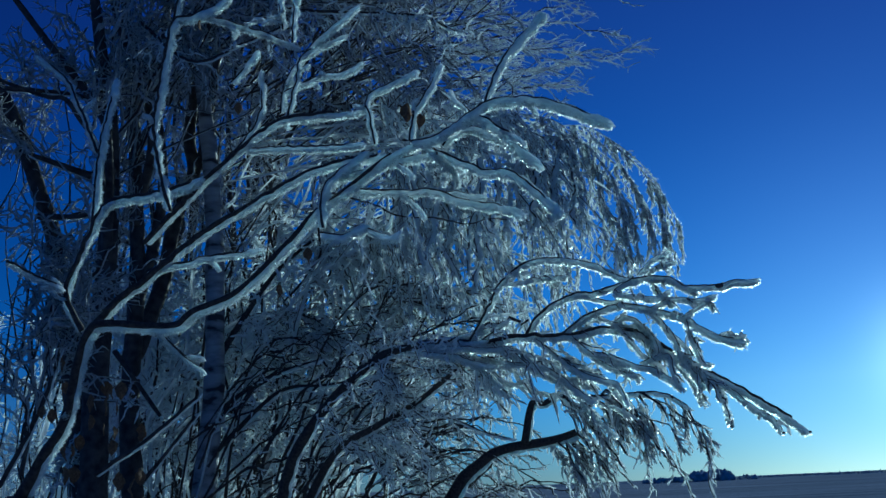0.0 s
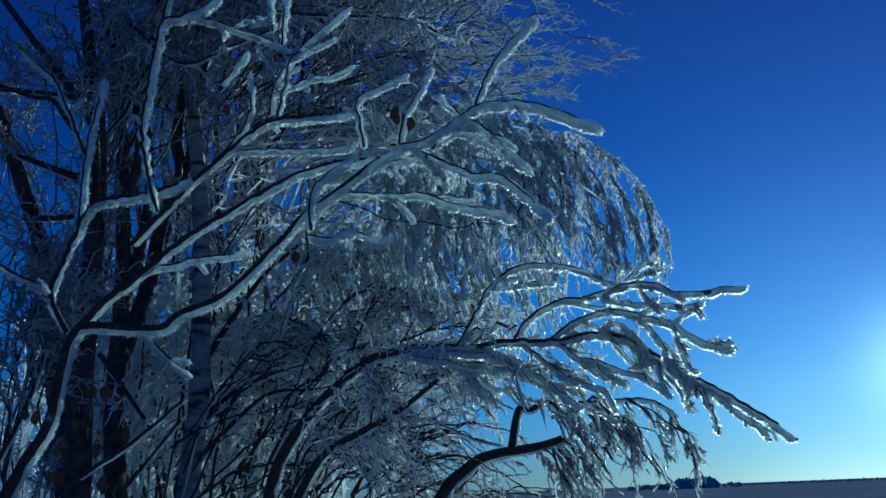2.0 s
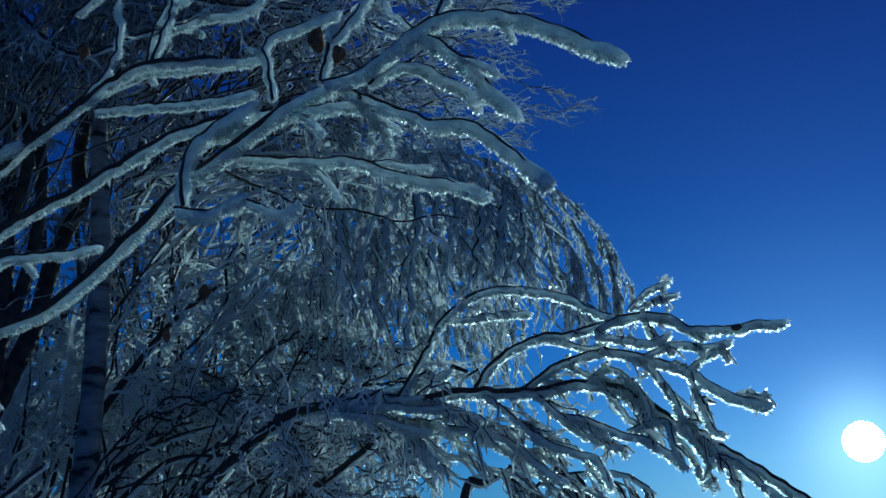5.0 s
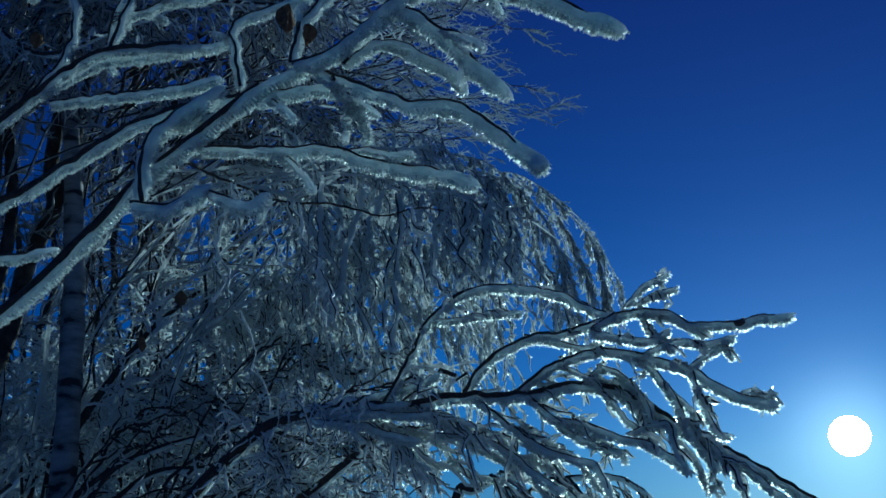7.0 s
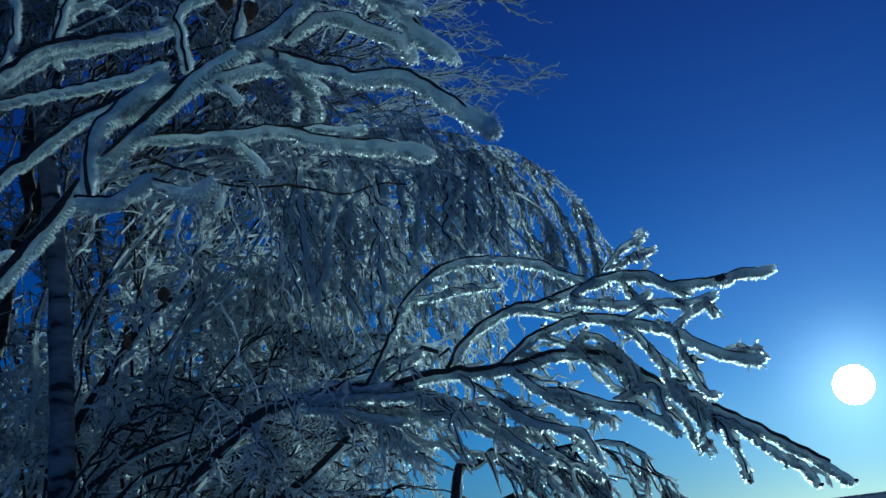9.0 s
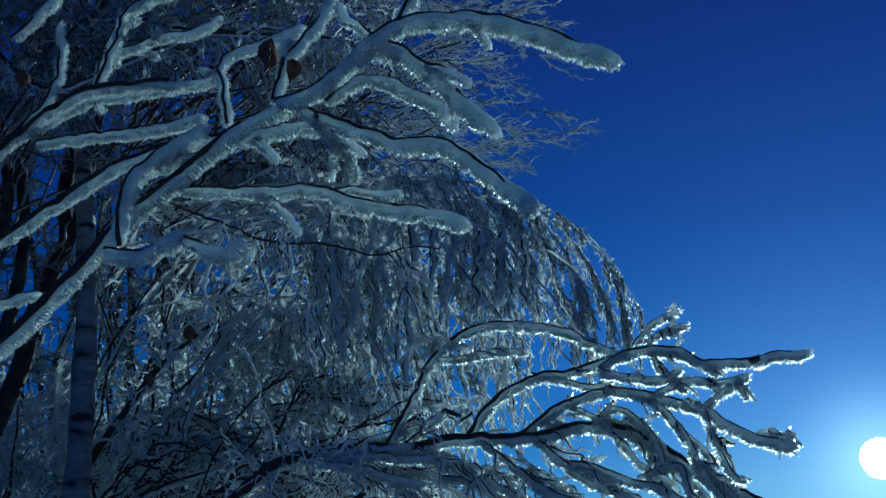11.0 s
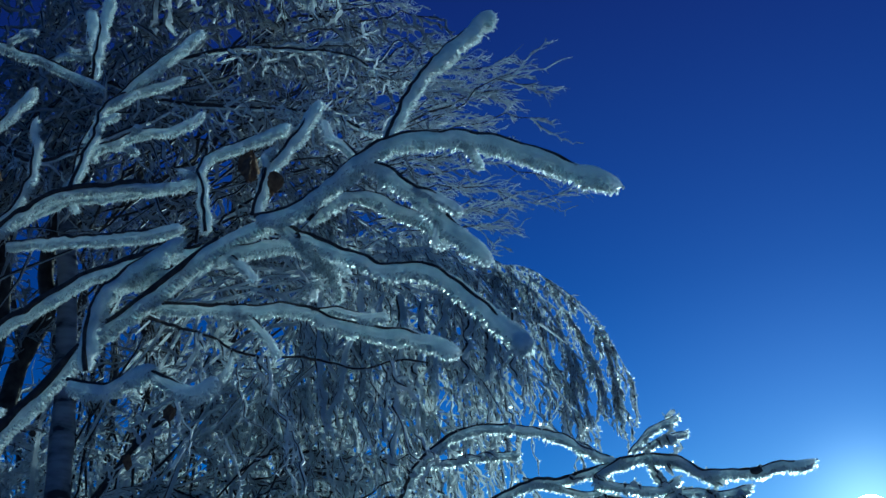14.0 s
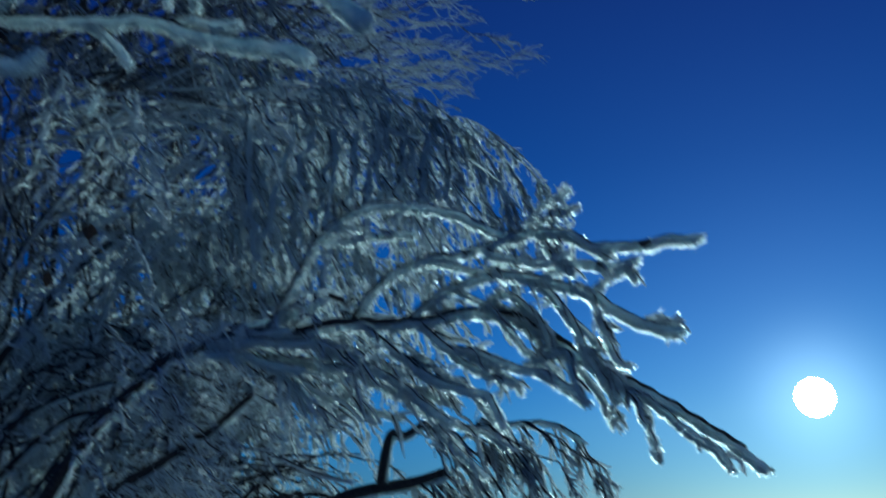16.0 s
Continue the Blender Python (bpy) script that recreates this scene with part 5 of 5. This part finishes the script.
def arch_crown():
    rng = np.random.default_rng(13)
    b = as_paths([arch_paths[k] for k in (1, 1, 2, 3, 7, 8, 9, 10, 19, 20)])
    under = as_paths([arch_paths[k] for k in (1, 1, 9, 10, 24, 28)])
    t1 = shoots(under, 18, (0.15, 0.42), 0.7, 0.15, 7, 0.05, 0.5, (0.9, 0.35, -0.3), 0.66, rng, 0.07)
    t1 = [limb(arch_tree, "twig", q, (0.003, 0.002), (0.009, 0.011), needles=3000)[1] for q in t1]
    t3 = shoots(as_paths(t1), 170, (0.04, 0.14), 0.9, 0.3, 6, 0.1, 1, (0.4, 0.1, -0.6), 0.3, rng, 0.1)
    twigs(arch_tree, t3, 0.007, fringe=6, mat=DULL)
    t2 = shoots(b, 12, (0.10, 0.32), 0.7, 0.35, 6, 0.1, 0.62, (0.85, 0.15, -0.4), 0.6, rng, 0.06)
    t2 = [limb(arch_tree, "twig", q, (0.003, 0.002), (0.010, 0.012))[1] for q in t2]
    t3 = shoots(as_paths(t2), 90, (0.02, 0.08), 1.0, 0.3, 6, 0.1, 1, (0.4, 0, -0.5), 0.3, rng, 0.12)
    twigs(arch_tree, t3, 0.0068, rough=0.36, fringe=12)
    b = as_paths(arch_paths[2:24])
    t3 = shoots(b, 130, (0.02, 0.06), 1.0, 0.3, 6, 0.15, 0.9, (0.3, 0, -0.7), 0.35, rng, 0.12)
    twigs(arch_tree, t3, 0.0068, rough=0.36, fringe=12)
    b = as_paths([arch_paths[k] for k in (0, 24, 25, 26, 27)])
    t2 = shoots(b, 200, (0.12, 0.42), 0.9, 0.25, 12, 0.25, 1, (0.6, 0, -0.3), 0.4, rng, 0.07)
    t2 = t2[(t2[:, :, 0].min(1) > -0.98) & ~((t2[:, :, 0].max(1) > 0.25) & (t2[:, :, 2].min(1) < 2.0))]
    t3 = shoots(t2, 1100, (0.03, 0.12), 1.1, 0.2, 6, 0.1, 1, (0.4, 0, -0.4), 0.2, rng, 0.14)
    twigs(arch_tree, t2, 0.0052, rough=0.35, bark_faces=2, mat=DULL, fringe=14)
    twigs(arch_tree, t3, 0.0045, rough=0.35, mat=DULL, fringe=4)
    b = as_paths([arch_paths[k] for k in (1, 1, 3, 8, 9, 11)])
    t2 = shoots(b, 20, (0.10, 0.28), 0.7, 0.15, 9, 0.05, 0.45, (0.75, 0.6, -0.05), 0.6, rng, 0.07)
    t3 = shoots(t2, 170, (0.03, 0.09), 1.0, 0.25, 6, 0.1, 1, (0.5, 0.1, -0.3), 0.25, rng, 0.12)
    twigs(arch_tree, t2, 0.0058, rough=0.35, fringe=30)
    twigs(arch_tree, t3, 0.005, rough=0.36, fringe=12)
    b = as_paths(stub_paths)
    t1 = shoots(b[2:], 28, (0.2, 0.5), 0.7, 0.3, 9, 0.2, 1, (0.4, 0, -0.8), 0.6, rng, 0.05)
    t1 = np.concatenate([t1, shoots(b[:2], 12, (0.15, 0.4), 0.7, 0.3, 9, 0.75, 1, (0.4, 0, -0.8), 0.5, rng, 0.05)])
    t2 = shoots(t1, 125, (0.12, 0.36), 0.6, 0.3, 10, 0.1, 1, (0.35, 0, -1), 0.55, rng, 0.05)
    t3 = shoots(t2, 850, (0.03, 0.11), 0.9, 0.2, 6, 0.1, 1, (0.3, 0, -1), 0.3, rng, 0.1)
    twigs(stub_tree, t1, 0.010, bark_faces=2, fringe=40)
    twigs(stub_tree, t2, 0.008, bark_faces=2, fringe=36, rough=0.35)
    twigs(stub_tree, t3, 0.0068, fringe=10, rough=0.35)


def near_crown():
    rng = np.random.default_rng(17)
    b = as_paths(near_paths)
    t2 = shoots(b, 46, (0.04, 0.13), 1.0, 0.3, 5, 0.1, 0.6, None, 0, rng, 0.06)
    for q in t2:
        limb(near_tree, "twig", q, (0.003, 0.002), (0.009, 0.011))
    # thin strands that hang from the slender dark bough
    t2 = shoots(as_paths(near_paths[-1:]), 10, (0.07, 0.27), 0.4, 0.1, 20, 0.1, 0.95, (0.05, 0, -1), 0.85, rng, 0.05)
    t3 = shoots(t2, 70, (0.012, 0.045), 1.0, 0.2, 6, 0.1, 1, (0, 0, -1), 0.4, rng, 0.1)
    twigs(near_tree, t2, 0.0042, "strand", rough=0.36, each=True, mat=DULL)
    twigs(near_tree, t3, 0.0031, fringe=6, rough=0.34, mat=DULL)


weeping_crown()
tall_crown()
thicket()
far_shrubs()
dark_crown()
arch_crown()
near_crown()


# ---- buds at the tips of the long limb's twigs ----
def bud(tree, place, size):
    bm = bmesh.new()
    bmesh.ops.create_icosphere(bm, subdivisions=2, radius=size)
    for vert in bm.verts:
        vert.co *= 1 + 0.25 * noise.noise(vert.co * 160 + Vector(place) * 9)
        vert.co.x *= 1.5
        vert.co.z *= 0.85
    me = bpy.data.meshes.new("bud")
    bm.to_mesh(me)
    bm.free()
    me.materials.append(TRUNK)
    ob = new("bud", me)
    ob.parent = tree
    ob.location = Vector(place) - tree.location
    return tagged(ob, label="dark frozen bud")


for k in (1, 5, 6):
    bud(arch_tree, arch_paths[k][-2], 0.006)
bud(arch_tree, arch_paths[2][int(len(arch_paths[2]) * 0.84)] + (0, -0.004, -0.004), 0.0125)

# ---- dead leaves that still hang on the twigs ----
def dead_leaf(tree, place, size, turn, seed):
    rng = np.random.default_rng(seed)
    n = 9
    v, f = [], []
    for i in range(n):
        u = i / (n - 1)
        w = 0.42 * math.sin(math.pi * min(1, u * 1.02)) ** 0.8 * (1 - 0.35 * u)
        curl = 0.35 * math.sin(3 * u + seed)
        for j in (-1, -0.5, 0, 0.5, 1):
            v.append((j * w * (1 + 0.12 * rng.normal()), curl * 0.4 + 0.28 * abs(j) * w + 0.03 * rng.normal(), -u))
    for i in range(n - 1):
        for j in range(4):
            f.append([i * 5 + j, i * 5 + j + 1, i * 5 + 6 + j, i * 5 + 5 + j])
    m = Matrix.Rotation(radians(turn), 3, "Z") @ Matrix.Rotation(radians(20 * math.sin(seed)), 3, "X")
    pts = [m @ Vector(p) * size + Vector(place) for p in v]
    ob = mesh_object("dead_leaf", local(tree, pts), f, [LEAF], tree)
    mod = ob.modifiers.new("thickness", "SOLIDIFY")
    mod.thickness = 0.0012
    return tagged(ob, label="curled brown dead leaf")


dead_leaf(near_tree, (-0.110, 2.200, 2.820), 0.066, 30, 0)
dead_leaf(near_tree, (-0.107, 2.200, 2.805), 0.055, 120, 1)
dead_leaf(near_tree, (-0.071, 2.230, 2.790), 0.046, 200, 2)
dead_leaf(near_tree, (-0.075, 2.230, 2.776), 0.036, 60, 3)
dead_leaf(near_tree, (-0.715, 2.750, 3.049), 0.050, 40, 4)
dead_leaf(near_tree, (-0.825, 2.500, 3.260), 0.040, 80, 5)
dead_leaf(dark_tree, (-0.573, 5.500, 3.173), 0.090, 10, 6)
dead_leaf(dark_tree, (-0.555, 5.500, 3.126), 0.070, 100, 7)
dead_leaf(dark_tree, (-0.747, 5.500, 2.930), 0.080, 40, 8)
dead_leaf(dark_tree, (-1.761, 4.718, 1.969), 0.090, 225, 9)
dead_leaf(dark_tree, (-2.039, 5.372, 2.336), 0.073, 84, 10)
dead_leaf(dark_tree, (-1.562, 5.371, 2.044), 0.084, 230, 11)
dead_leaf(dark_tree, (-1.986, 5.415, 1.961), 0.086, 266, 12)
dead_leaf(dark_tree, (-1.709, 5.262, 2.284), 0.090, 108, 13)
dead_leaf(dark_tree, (-1.882, 4.862, 1.806), 0.096, 316, 14)
dead_leaf(dark_tree, (-1.550, 4.753, 1.763), 0.100, 160, 15)
dead_leaf(dark_tree, (-1.367, 4.336, 1.769), 0.067, 78, 16)
dead_leaf(dark_tree, (-1.517, 5.077, 2.043), 0.075, 182, 17)
dead_leaf(dark_tree, (-1.779, 5.019, 2.096), 0.089, 325, 18)
dead_leaf(dark_tree, (-1.711, 5.399, 1.776), 0.110, 241, 19)
dead_leaf(dark_tree, (-2.009, 5.550, 1.831), 0.105, 204, 20)
dead_leaf(dark_tree, (-1.708, 5.364, 2.205), 0.089, 102, 21)
dead_leaf(dark_tree, (-2.069, 5.586, 1.838), 0.064, 288, 22)
dead_leaf(dark_tree, (-1.670, 4.611, 2.168), 0.098, 314, 23)
dead_leaf(dark_tree, (-1.716, 4.263, 1.907), 0.096, 119, 24)
dead_leaf(dark_tree, (-1.508, 4.908, 1.732), 0.110, 111, 25)
dead_leaf(dark_tree, (-1.698, 4.244, 1.913), 0.070, 146, 26)
dead_leaf(dark_tree, (-1.499, 4.259, 2.127), 0.103, 112, 27)
dead_leaf(dark_tree, (-1.438, 4.729, 1.771), 0.083, 187, 28)
dead_leaf(dark_tree, (-1.643, 4.983, 1.951), 0.091, 338, 29)
dead_leaf(dark_tree, (-1.766, 5.208, 2.063), 0.072, 108, 30)
dead_leaf(dark_tree, (-1.487, 4.968, 1.987), 0.061, 149, 31)
dead_leaf(dark_tree, (-1.708, 5.062, 2.289), 0.092, 21, 32)
dead_leaf(dark_tree, (-1.693, 5.151, 2.036), 0.078, 254, 33)
dead_leaf(dark_tree, (-1.456, 4.285, 2.196), 0.094, 346, 34)
dead_leaf(dark_tree, (-1.979, 4.793, 2.263), 0.073, 131, 35)
dead_leaf(dark_tree, (-1.971, 4.796, 2.295), 0.072, 135, 36)
dead_leaf(dark_tree, (-1.888, 4.769, 2.417), 0.089, 111, 37)
dead_leaf(dark_tree, (-1.869, 4.439, 2.102), 0.067, 156, 38)
dead_leaf(dark_tree, (-1.829, 4.522, 2.355), 0.073, 300, 39)
dead_leaf(dark_tree, (-1.812, 4.369, 2.077), 0.073, 234, 40)
dead_leaf(dark_tree, (-1.762, 4.425, 2.219), 0.065, 190, 41)
dead_leaf(dark_tree, (-2.055, 5.038, 2.157), 0.067, 100, 42)
